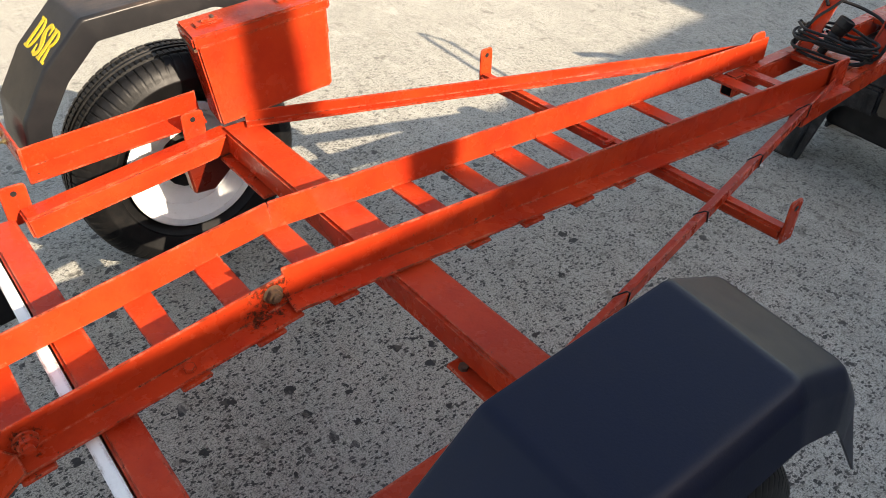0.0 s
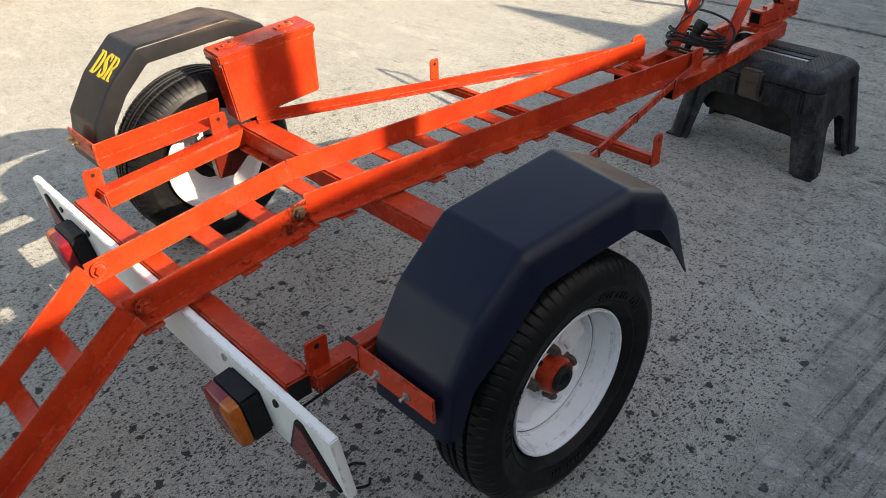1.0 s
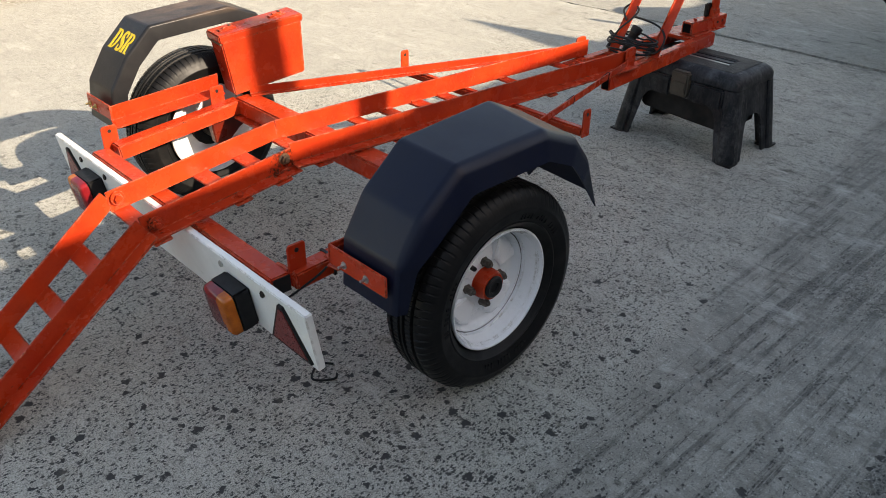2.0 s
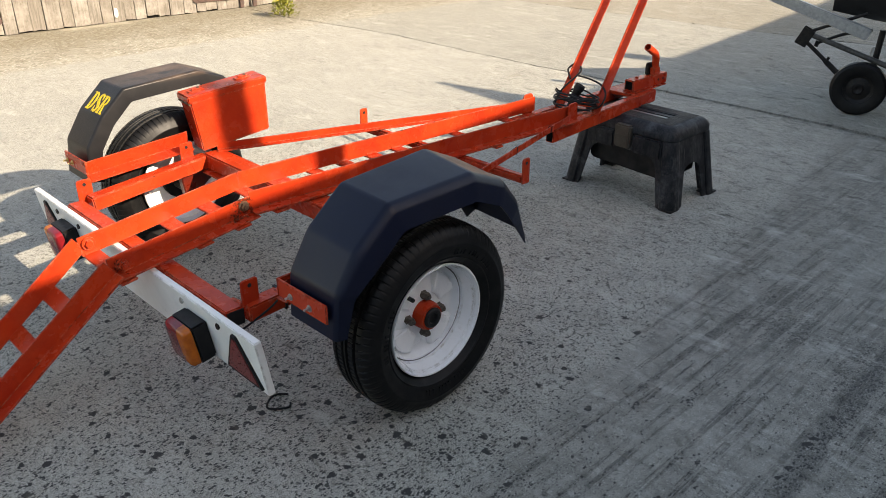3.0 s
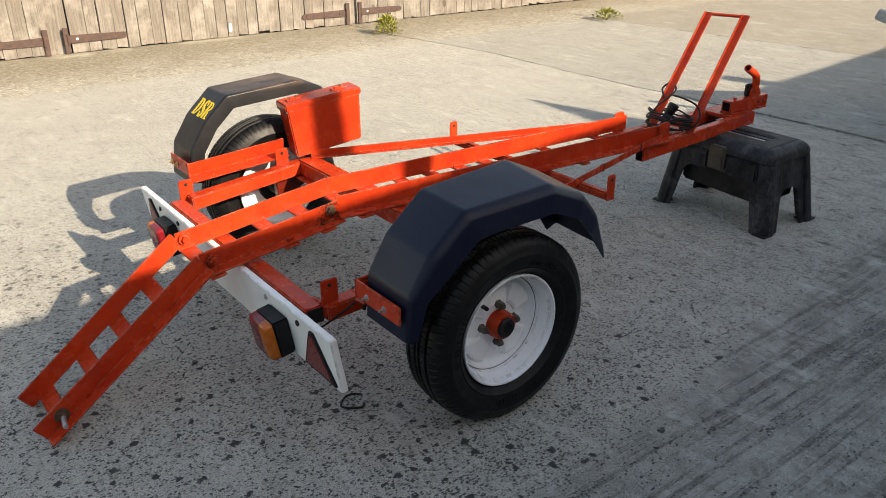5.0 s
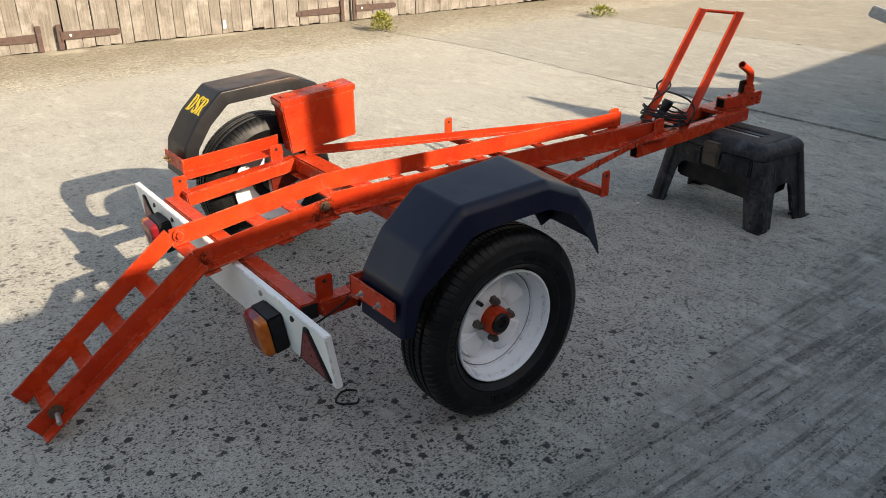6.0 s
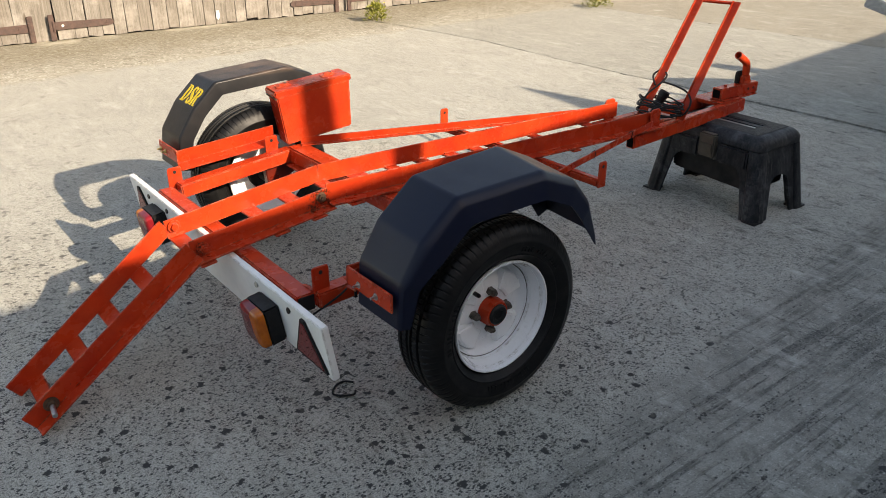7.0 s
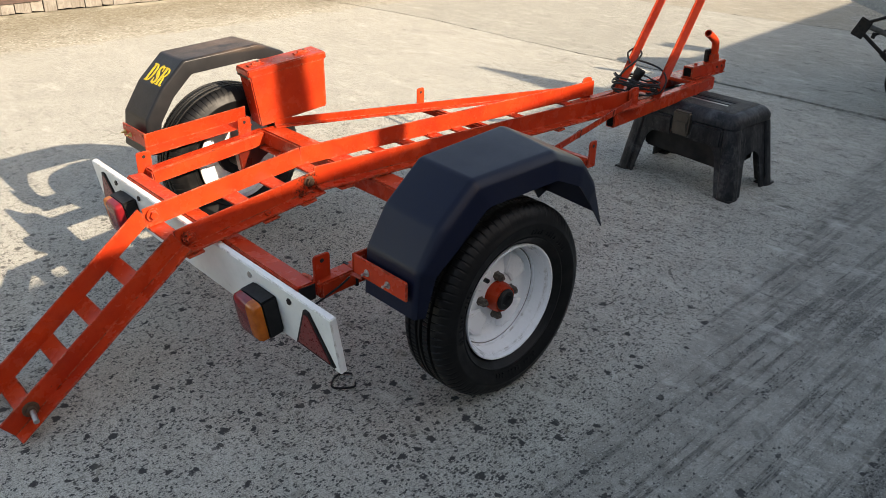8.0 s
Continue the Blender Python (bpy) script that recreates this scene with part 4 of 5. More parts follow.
guard_right = mudguard(1)
guard_left = mudguard(-1)
for side in (-1, 1):
    x0, x1 = (0.545, 0.718) if side > 0 else (-0.682, -0.525)
    yb, zb = (-0.307, 0.011) if side > 0 else (-0.287, 0.0)
    bm = bmesh.new()
    block(bm, x0, x1, yb - 0.006, yb, 0.353 + zb, 0.398 + zb, 0.0015)
    if side > 0:
        block(bm, 0.539, 0.545, yb - 0.006, -0.240, 0.353 + zb, 0.398 + zb, 0.0015)
        block(bm, 0.512, 0.545, yb, yb + 0.05, 0.353 + zb, 0.358 + zb, 0.0015)
    br = part("bracket", bm, RED, trailer)
    for x in (0.591, 0.660) if side > 0 else (-0.666, -0.628):
        bolt(br, (x, yb - 0.005, 0.370 + zb), (0, -1, 0), 0.0055, 0.006, STEEL if side > 0 else BRASS, stud=0.009, washer=0.0085)
    if side > 0:
        part("carrier", prism(bmesh.new(), angle_iron(0.034, 0.058, 0.004, -1), (0.549, -0.296, 0.340), (0.486, 0.070, 0.374), bevel=0.001), RED, trailer)
    else:
        part("carrier", prism(bmesh.new(), angle_iron(0.047, 0.050, 0.004, 1), (-0.549, -0.288, 0.345), (-0.506, 0.045, 0.384), up=(0.24, 0, 0.97), bevel=0.001), RED, trailer)


# wheels
def wheel(side):
    c = Vector((0.670, 0.008, 0.242)) if side > 0 else Vector((-0.598, 0.026, 0.242))
    hub = part("wheel", lathe([(0.0, -0.010), (0.060, -0.010), (0.060, 0.010), (0.0, 0.010)], 16, centre=c + Vector((-0.024 * side, 0, 0))), DARK_STEEL, trailer, "black tyre on a white steel wheel")
    # tyre
    R = 0.246
    prof = [(0.1435, -0.040), (0.1485, -0.0450), (0.1545, -0.0545), (0.164, -0.0620), (0.1665, -0.0655), (0.169, -0.0655), (0.1705, -0.0650), (0.183, -0.0722), (0.197, -0.0735), (0.200, -0.0752), (0.204, -0.0748), (0.207, -0.0722), (0.217, -0.0695), (0.230, -0.063), (0.2395, -0.052)]
    tread = [(0.243, -0.046), (0.244, -0.036), (0.2375, -0.034), (0.2375, -0.029), (0.2455, -0.027), (0.246, -0.012), (0.239, -0.010), (0.239, -0.005), (0.246, -0.003)]
    half = prof + tread
    full = half + [(r, -x) for r, x in half[::-1]]
    steps = 640
    bm = bmesh.new()
    rings = []
    for i in range(steps):
        a = 2 * math.pi * i / steps
        ring = []
        for j, (r, x) in enumerate(full):
            ax = abs(x)
            if r > 0.228 and 0.036 <= ax <= 0.064 and i % 8 == 0:
                r -= 0.0030
            if 0.010 < ax < 0.028 and r > 0.243 and i % 5 == 2:
                r -= 0.0026
            r *= 0.2445 / 0.246
            ring.append(bm.verts.new(c + Vector((x * 0.99, r * math.cos(a), r * math.sin(a)))))
        rings.append(ring)
    for i in range(steps):
        a, b = rings[i], rings[(i + 1) % steps]
        for j in range(len(full) - 1):
            bm.faces.new((a[j], a[j + 1], b[j + 1], b[j]))
    for v in bm.verts:
        if v.co.z < 0.004:
            v.co.z = 0.0005
    part("tyre", bm, TYRE, hub, smooth=True)
    cr, ch = c - Vector((0.0055 * side, 0, 0)), c - Vector((0.004 * side, 0, 0))
    # rim, with a rolled flange, a dished well and a centre disc
    s = side
    rp = [(0.128, -0.056), (0.143, -0.056), (0.1455, -0.053), (0.143, -0.049), (0.133, -0.045), (0.127, -0.030), (0.124, -0.022), (0.124, -0.018), (0.126, 0.0), (0.134, 0.045), (0.144, 0.049),
          (0.1455, 0.052), (0.1466, 0.0565), (0.1452, 0.0600), (0.1418, 0.0600), (0.1396, 0.0570), (0.1388, 0.0490), (0.1378, 0.0480), (0.1370, 0.0505), (0.1360, 0.0490), (0.1340, 0.0390), (0.1325, 0.0240), (0.1318, 0.0170),
          (0.1268, 0.0140), (0.1262, 0.0020), (0.1245, 0.0020), (0.1235, 0.0090), (0.1205, 0.0080), (0.1170, 0.0000), (0.1120, -0.0070), (0.1040, -0.0100), (0.0940, -0.0095), (0.080, -0.0050), (0.066, 0.0030), (0.046, 0.005), (0.030, 0.005), (0.030, -0.004),
          (0.060, -0.008), (0.090, -0.018), (0.108, -0.020), (0.116, -0.034), (0.124, -0.048)]
    part("rim", lathe([(r, s * x) for r, x in rp], 72, centre=cr, closed=True), WHEEL_WHITE, hub, "white painted steel rim", smooth=True)
    part("rim_seam", lathe([(r, s * x) for r, x in ((0.1242, 0.0025), (0.1266, 0.0025), (0.1264, 0.0085), (0.1240, 0.0075))], 72, centre=cr, closed=True), RIM_SEAM, hub, "grey ring in the seam of the rim", smooth=True)
    for q in range(4):
        a0 = math.pi / 2 * q + 0.70
        bm = bmesh.new()
        pads = []
        for r0, r1, low, high, w in ((0.052, 0.113, -0.012, -0.013, 0.47), (0.056, 0.109, 0.0090, 0.0060, 0.42), (0.062, 0.104, 0.0115, 0.0095, 0.36)):
            ring = []
            for r, aa in ((r0, -w * 0.85), (r0, 0.0), (r0, w * 0.85), (r1 * 0.97, w), (r1, w * 0.5), (r1, 0), (r1, -w * 0.5), (r1 * 0.97, -w)):
                ring.append(bm.verts.new(cr + Vector((s * (low if r == r0 else high), r * math.cos(a0 + aa), r * math.sin(a0 + aa)))))
            pads.append(ring)
        for lo_r, hi_r in zip(pads, pads[1:]):
            for i in range(8):
                bm.faces.new((lo_r[i], lo_r[(i + 1) % 8], hi_r[(i + 1) % 8], hi_r[i]))
        bm.faces.new(pads[-1])
        bm.faces.new(pads[0][::-1])
        part("pressing", bm, WHEEL_WHITE, hub)
    hubprof = [(0.0, 0.060), (0.018, 0.060), (0.022, 0.056), (0.024, 0.044), (0.032, 0.043), (0.036, 0.034), (0.037, 0.012), (0.0, 0.012)]
    part("hub", lathe([(r, s * (x - 0.008)) for r, x in hubprof[3:]], 28, centre=ch), RED, hub, "red painted hub", smooth=True)
    part("hub_cap", lathe([(r, s * (x - 0.010)) for r, x in [(0.0, 0.046), (0.012, 0.046), (0.014, 0.052), (0.022, 0.053), (0.0265, 0.049), (0.0270, 0.040)]], 24, centre=ch), BLACK, hub, "black greasy hub cap", smooth=True)
    for q in range(4):
        a = math.pi / 2 * q - 0.03
        p = cr + Vector((s * 0.004, 0.0508 * math.cos(a), 0.0508 * math.sin(a)))
        prof_n = [(0.0, 0.025), (0.0048, 0.025), (0.0058, 0.0235), (0.0060, 0.0205), (0.0086, 0.0200), (0.0100, 0.0175), (0.0100, 0.0045), (0.0118, 0.003), (0.0118, 0.0)]
        part("wheel_nut", lathe([(r, s * x) for r, x in prof_n], 6, centre=p), NUT, hub, "rusty grey wheel nut")
    a = 2.25
    p = cr + Vector((s * 0.000, 0.078 * math.cos(a), 0.078 * math.sin(a)))
    bm = bmesh.new()
    rod(bm, p, p + Vector((s * 0.036, -0.012, 0.010)), 0.0055, 10)
    part("valve", bm, BLACK, hub)
    # raised marks on the outer sidewall
    for a0, count in ((0.5, 15), (2.6, 12), (4.4, 14)):
        bm = bmesh.new()
        for q in range(count):
            a = a0 + q * 0.062
            if (q * 7 + count) % 5 == 0:
                continue
            up_, al = Vector((0, math.cos(a), math.sin(a))), Vector((0, -math.sin(a), math.cos(a)))
            lo, hi, wd = 0.176, 0.189 if q % 3 else 0.185, 0.0022 + 0.0009 * (q % 2)
            foot = [cs + Vector((s * 0.0690, 0, 0)) + up_ * r + al * t for cs in (c,) for r, t in ((lo, -wd), (lo, wd), (hi, wd), (hi, -wd))]
            top_ = [p + Vector((s * (0.0030 if k < 2 else 0.0044), 0, 0)) for k, p in enumerate(foot)]
            va, vb = [bm.verts.new(p) for p in foot], [bm.verts.new(p) for p in top_]
            for k in range(4):
                bm.faces.new((va[k], va[(k + 1) % 4], vb[(k + 1) % 4], vb[k]))
            bm.faces.new(vb)
        tagged(part("sidewall_relief", bm, TYRE, hub, "raised relief moulded in the rubber"), kind="stuff")
    return hub


for side in (1, -1):
    wheel(side)

# light board
BOARD_M = Matrix.Translation((-0.035, -0.406, 0.306)) @ Matrix.Rotation(radians(9), 4, "X")
bm = bmesh.new()
block(bm, -0.628, 0.628, -0.009, 0.009, -0.150, 0.0, 0.0025, BOARD_M)
board = part("light_board", bm, WHITE, trailer, "white painted board")
RB = 0.009


def on_board(x, z, out=0.0):
    return BOARD_M @ Vector((x + 0.035, -RB - out, z - 0.306))


for x, flip in ((0.328, 1), (-0.415, -1)):
    bm = bmesh.new()
    m = BOARD_M @ Matrix.Translation((x + 0.035, 0, -0.088))
    block(bm, -0.049, 0.049, -RB - 0.044, -RB, -0.052, 0.052, 0.005, m)
    lamp = part("tail_lamp", bm, BLACK, trailer, "tail lamp with red and amber lens in a black case")
    for name, a, mat_ in (("red_lens", -0.050, LENS_RED), ("amber_lens", 0.050, LENS_AMBER)):
        bm = bmesh.new()
        rings = []
        for yy, ins in ((-RB - 0.043, 0.0), (-RB - 0.058, 0.001), (-RB - 0.064, 0.005), (-RB - 0.067, 0.014)):
            r_, w_, h_ = 0.014, abs(a) - ins, 0.053 - ins
            o = [(0.0162 if a > 0 else -0.0158, h_)] + [(w_ - r_ + r_ * math.sin(q), h_ - r_ + r_ * math.cos(q)) for q in (0, 0.4, 0.8, 1.2, 1.5708)]
            o += [(x_, -z_) for x_, z_ in o[::-1]]
            sg = flip * (1 if a > 0 else -1)
            rings.append([bm.verts.new(m @ Vector((sg * x_, yy, z_))) for x_, z_ in o])
        k = len(rings[0])
        for p_, q_ in zip(rings, rings[1:]):
            for i in range(k):
                bm.faces.new((p_[i], p_[(i + 1) % k], q_[(i + 1) % k], q_[i]))
        bm.faces.new(rings[-1])
        bm.faces.new(rings[0][::-1])
        part(name, bm, mat_, lamp, smooth=True)
for cx in (0.506, -0.575):
    tri_pts = [(cx - 0.073, 0.170), (cx + 0.073, 0.170), (cx + 0.008, 0.291), (cx - 0.008, 0.291)]
    for name, scale, y0, y1, mat_ in (("triangle_frame", 1.0, 0.0, 0.006, BLACK), ("reflector", 0.84, 0.003, 0.0075, REFLECTOR)):
        mz = sum(z for _, z in tri_pts) / 4 - 0.008
        bm = bmesh.new()
        a = [bm.verts.new(on_board(cx + (x - cx) * scale, mz + (z - mz) * scale, y0)) for x, z in tri_pts]
        b = [bm.verts.new(on_board(cx + (x - cx) * scale, mz + (z - mz) * scale, y1)) for x, z in tri_pts]
        for i in range(4):
            bm.faces.new((a[i], a[(i + 1) % 4], b[(i + 1) % 4], b[i]))
        bm.faces.new(a[::-1])
        bm.faces.new(b)
        if name == "triangle_frame":
            host = part(name, bm, mat_, trailer, "red warning triangle reflector in a black frame")
        else:
            part(name, bm, mat_, host)
for x in (0.268, 0.435, -0.335, -0.49):
    bolt(board, on_board(x, 0.282), (0, -1, 0.1), 0.008, 0.004, STEEL if x == 0.268 else BLACK, name="screw")

# tool box bolted to the axle beam
BOX = Matrix.Translation((-0.462, 0.1885, 0.397)) @ Matrix.Rotation(radians(-7), 4, "Z") @ Matrix.Rotation(radians(6.5), 4, "X")
bm = bmesh.new()
lo = [(-0.036, -0.126, -0.014), (0.039, -0.126, -0.014), (0.044, 0.116, -0.006), (-0.036, 0.116, -0.006)]
hi = [(-0.060, -0.128, 0.152), (0.030, -0.128, 0.152), (0.030, 0.140, 0.152), (-0.060, 0.140, 0.152)]
a, b = [bm.verts.new(v) for v in lo], [bm.verts.new(v) for v in hi]
for i in range(4):
    bm.faces.new((a[i], a[(i + 1) % 4], b[(i + 1) % 4], b[i]))
bm.faces.new(a[::-1])
bm.faces.new(b)
bmesh.ops.bevel(bm, geom=list(bm.edges), offset=0.004, segments=2, affect="EDGES")
bmesh.ops.transform(bm, matrix=BOX, verts=bm.verts)
box = part("tool_box", bm, RED, trailer, "orange-red painted steel ammunition box")
bm = bmesh.new()
block(bm, -0.064, 0.034, -0.134, 0.146, 0.148, 0.172, 0.004, BOX)
part("lid", bm, RED, box)
bm = bmesh.new()
block(bm, -0.034, 0.008, 0.128, 0.144, 0.085, 0.150, 0.003, BOX)
part("lid_clasp", bm, RED, box)
bm = bmesh.new()
rod(bm, BOX @ Vector((-0.060, -0.131, 0.146)), BOX @ Vector((0.031, -0.131, 0.146)), 0.0035, 8)
part("hinge_pin", bm, RUST, box, "rusty hinge pin of the lid")
for y in (-0.085, 0.080):
    bm = bmesh.new()
    block(bm, -0.027, -0.003, y - 0.028, y + 0.028, 0.172, 0.176, 0.002, BOX)
    block(bm, -0.021, -0.009, y - 0.014, y + 0.020, 0.176, 0.181, 0.002, BOX)
    part("lid_catch", bm, RED, box)
    bm = bmesh.new()
    block(bm, -0.023, -0.007, y + 0.006, y + 0.014, 0.181, 0.183, 0.001, BOX)
    part("rivet", bm, RUST, box)

# cables on the drawbar
rng = random.Random(11)
for k in range(6):
    cx, cy = 0.105, 1.365
    pts = []
    for i in range(11):
        a = 2 * math.pi * i / 10 + k * 0.7
        rx, ry = 0.095 + rng.uniform(-0.012, 0.012), 0.045 + rng.uniform(-0.012, 0.014)
        pts.append((cx + rx * math.cos(a), cy + ry * math.sin(a), 0.376 + 0.009 * k + rng.uniform(-0.006, 0.010)))
    pts[-1] = (pts[0][0] + 0.004, pts[0][1], pts[0][2] + 0.004)
    part("cable", tube(pts, 0.0035, 8, 5), RUBBER, trailer, "black rubber lighting cable", smooth=True)
bm = lathe([(0.0, -0.030), (0.010, -0.030), (0.012, -0.004), (0.0165, 0.0), (0.0165, 0.008), (0.0150, 0.010), (0.0165, 0.012), (0.0165, 0.020), (0.0150, 0.022), (0.0165, 0.024),
            (0.0180, 0.040), (0.0200, 0.042), (0.0200, 0.060), (0.0180, 0.062), (0.0165, 0.056), (0.0, 0.056)], 20, "y")
bmesh.ops.transform(bm, matrix=Matrix.Translation((0.098, 1.352, 0.405)) @ Matrix.Rotation(radians(18), 4, "Y") @ Matrix.Rotation(radians(72), 4, "X"), verts=bm.verts)
part("plug", bm, BLACK, trailer, "black ribbed round trailer plug", smooth=True)

# ---- step stool under the drawbar ----
ST = Matrix.Translation((0.236, 1.672, 0)) @ Matrix.Rotation(radians(-1.0), 4, "Z")
stool = thing("step_stool", (0.236, 1.672, 0), "scuffed dark grey plastic step stool tool box holding up the drawbar", "step stool")


def splay(bm):
    """Spreads the stool's sides towards the floor and sets it in its place."""
    for v in bm.verts:
        fall = 0.27 - min(v.co.z, 0.27)
        v.co.x *= 0.955 * (1.0 + 0.75 * fall)
        v.co.y *= 1.012 * (1.0 + 0.78 * fall)
    bmesh.ops.transform(bm, matrix=ST, verts=bm.verts)
    return bm


def apron(bm, length, where, along):
    """A side wall with a rounded arch between two legs; where: its distance from the middle."""
    h, leg, arch, r = 0.272, 0.046, (0.196 if along == "x" else 0.160), (0.055 if along == "x" else 0.040)
    half = length / 2
    pts = [(-half, h), (-half, 0.0), (-half + leg * 0.72, 0.0)]
    pts += [(-half + leg + r - r * math.cos(radians(a)), arch - r + r * math.sin(radians(a))) for a in (0, 22, 45, 68, 90)]
    pts += [(-x, z) for x, z in pts[::-1]]
    t = 0.008 if where > 0 else -0.008
    vs = []
    for d in (where, where - t):
        vs.append([bm.verts.new((a, d, z) if along == "x" else (d, a, z)) for a, z in pts])
    k = len(pts)
    for i in range(k):
        bm.faces.new((vs[0][i], vs[0][(i + 1) % k], vs[1][(i + 1) % k], vs[1][i]))
    for ring in vs:
        n_ = k // 2
        left = ring[:n_]
        right = ring[n_:][::-1]
        bm.faces.new((left[0], left[1], left[2], left[3]))
        bm.faces.new((right[0], right[1], right[2], right[3]))
        for i in range(3, n_ - 1):
            bm.faces.new((left[0], left[i], left[i + 1]))
            bm.faces.new((right[0], right[i], right[i + 1]))
        bm.faces.new((left[0], left[n_ - 1], right[n_ - 1], right[0]))


bm = bmesh.new()
for w in (-0.134, 0.134):
    apron(bm, 0.40, w, "x")
for w in (-0.224, 0.224):
    apron(bm, 0.20, w, "y")
body = part("body", splay(bm), STOOL, stool)
for sx in (-1, 1):
    for sy in (-1, 1):
        bm = bmesh.new()
        corner = [(0.203 + 0.030 * math.sin(radians(q)), 0.112 + 0.030 * math.cos(radians(q))) for q in (0, 15, 30, 45, 60, 75, 90)]
        rib = [(0.180, 0.137), (0.186, 0.142), (0.192, 0.142), (0.196, 0.1415)]
        out = rib + corner + [(0.2325, 0.100), (0.232, 0.094), (0.228, 0.089), (0.216, 0.089), (0.214, 0.108), (0.200, 0.124), (0.180, 0.126)]
        k = len(out)
        rings = [[bm.verts.new((sx * x, sy * y, z)) for x, y in out] for z in (0.0, 0.09, 0.18, 0.266)]
        for a, b in zip(rings, rings[1:]):
            for i in range(k):
                bm.faces.new((a[i], a[(i + 1) % k], b[(i + 1) % k], b[i]))
        bm.faces.new(rings[0][::-1])
        bm.faces.new(rings[-1])
        bmesh.ops.recalc_face_normals(bm, faces=bm.faces)
        leg = part("leg", splay(bm), STOOL, stool, smooth=True)
        bm = bmesh.new()
        block(bm, min(sx * 0.182, sx * 0.234), max(sx * 0.182, sx * 0.234), min(sy * 0.092, sy * 0.144), max(sy * 0.092, sy * 0.144), 0.0, 0.007, 0.002)
        part("foot", splay(bm), STOOL_DARK, leg)
bm = bmesh.new()
tray = [(-0.184, 0.108), (0.184, 0.092), (0.195, 0.262), (-0.195, 0.262)]
a = [bm.verts.new((x, -0.108, z)) for x, z in tray]
b = [bm.verts.new((x, 0.108, z)) for x, z in tray]
for i in range(4):
    bm.faces.new((a[i], a[(i + 1) % 4], b[(i + 1) % 4], b[i]))
bm.faces.new(a[::-1])
bm.faces.new(b)
bmesh.ops.recalc_face_normals(bm, faces=bm.faces)
bmesh.ops.bevel(bm, geom=list(bm.edges), offset=0.010, segments=2, affect="EDGES")
bmesh.ops.transform(bm, matrix=ST, verts=bm.verts)
part("tray", bm, STOOL_DARK, stool)
# lid with sloping sides, rounded corners and a recessed handle slot
bm = bmesh.new()


def outline(x, y, r, z):
    o = []
    for cx, cy, a0 in ((x - r, y - r, 0), (-x + r, y - r, 90), (-x + r, -y + r, 180), (x - r, -y + r, 270)):
        o += [bm.verts.new((cx + r * math.cos(radians(a0 + q)), cy + r * math.sin(radians(a0 + q)), z)) for q in (0, 30, 60, 90)]
    return o


rings = [outline(0.240, 0.146, 0.030, 0.266), outline(0.243, 0.149, 0.032, 0.270), outline(0.242, 0.148, 0.032, 0.290), outline(0.234, 0.140, 0.032, 0.305), outline(0.220, 0.126, 0.030, 0.316),
         outline(0.206, 0.112, 0.028, 0.320), outline(0.165, 0.090, 0.012, 0.321), outline(0.163, 0.088, 0.012, 0.318)]
for a, b in zip(rings, rings[1:]):
    for i in range(16):
        bm.faces.new((a[i], a[(i + 1) % 16], b[(i + 1) % 16], b[i]))
bm.faces.new(rings[0][::-1])
bm.faces.new(rings[-1])
LID = ST @ Matrix.Diagonal((0.914, 0.96, 1.0, 1.0))
bmesh.ops.transform(bm, matrix=LID, verts=bm.verts)
lid = part("lid", bm, STOOL, stool, smooth=True)
for y, w, mat_, nm in ((-0.020, 0.010, STEEL, "ruler_strip"), (0.006, 0.016, BLACK, "slot"), (0.040, 0.008, BLACK, "slot")):
    bm = bmesh.new()
    block(bm, -0.130, 0.120, y - w / 2, y + w / 2, 0.3165, 0.3205, 0.0008, LID)
    part(nm, bm, mat_, lid)
bm = bmesh.new()
for k in range(26):
    y = -0.104 + 0.0083 * k
    x0 = 0.128 if -0.034 < y < 0.050 else -0.196
    block(bm, x0, 0.196, y - 0.0017, y + 0.0017, 0.3195, 0.3222, 0.0, LID)
part("grip_ribs", bm, LID_TOP, lid, "worn brownish ribbed tread")
bm = bmesh.new()
block(bm, -0.036, 0.036, -0.164, -0.130, 0.205, 0.298, 0.006, ST)
block(bm, -0.030, 0.030, -0.168, -0.160, 0.225, 0.262, 0.003, ST)
part("latch", bm, LATCH, stool, "brown plastic latch")
for x0, x1 in ((-0.172, -0.042), (0.042, 0.176)):
    bm = bmesh.new()
    block(bm, x0, x1, -0.154, -0.135, 0.192, 0.266, 0.007, ST)
    part("front_panel", bm, STOOL, stool)

# ---- wheeled boat trolley beyond ----
WAY = Vector((-0.287, 0.958, 0.0))
SIDE = Vector((0.958, 0.287, 0.0))
HUB = Vector((0.490, 3.430, 0.142))


def at(a, z, d=0.0):
    """A place on the trolley: a metres along, z up, d metres back."""
    p = HUB + SIDE * a + WAY * d
    return Vector((p.x, p.y, z))


trolley = thing("boat_trolley", (0.49, 3.43, 0), "dark tubular launching trolley with a small black wheel", "trolley")
prof = [(0.075, -0.030), (0.100, -0.040), (0.125, -0.038), (0.138, -0.026), (0.142, 0.0), (0.138, 0.026), (0.125, 0.038), (0.100, 0.040), (0.075, 0.030)]
bm = lathe(prof, 40, "y", (0, 0, 0), closed=True)
m = Matrix.Translation(HUB - SIDE * 0.024) @ Matrix.Rotation(math.atan2(-WAY.x, WAY.y), 4, "Z")
bmesh.ops.transform(bm, matrix=m, verts=bm.verts)
w_ = part("wheel", bm, TYRE, trolley, "small black rubber wheel", smooth=True)
bm = lathe([(0.0, -0.022), (0.022, -0.034), (0.030, -0.020), (0.060, -0.012), (0.078, -0.022), (0.078, 0.022), (0.060, 0.012), (0.0, 0.02)], 32, "y")
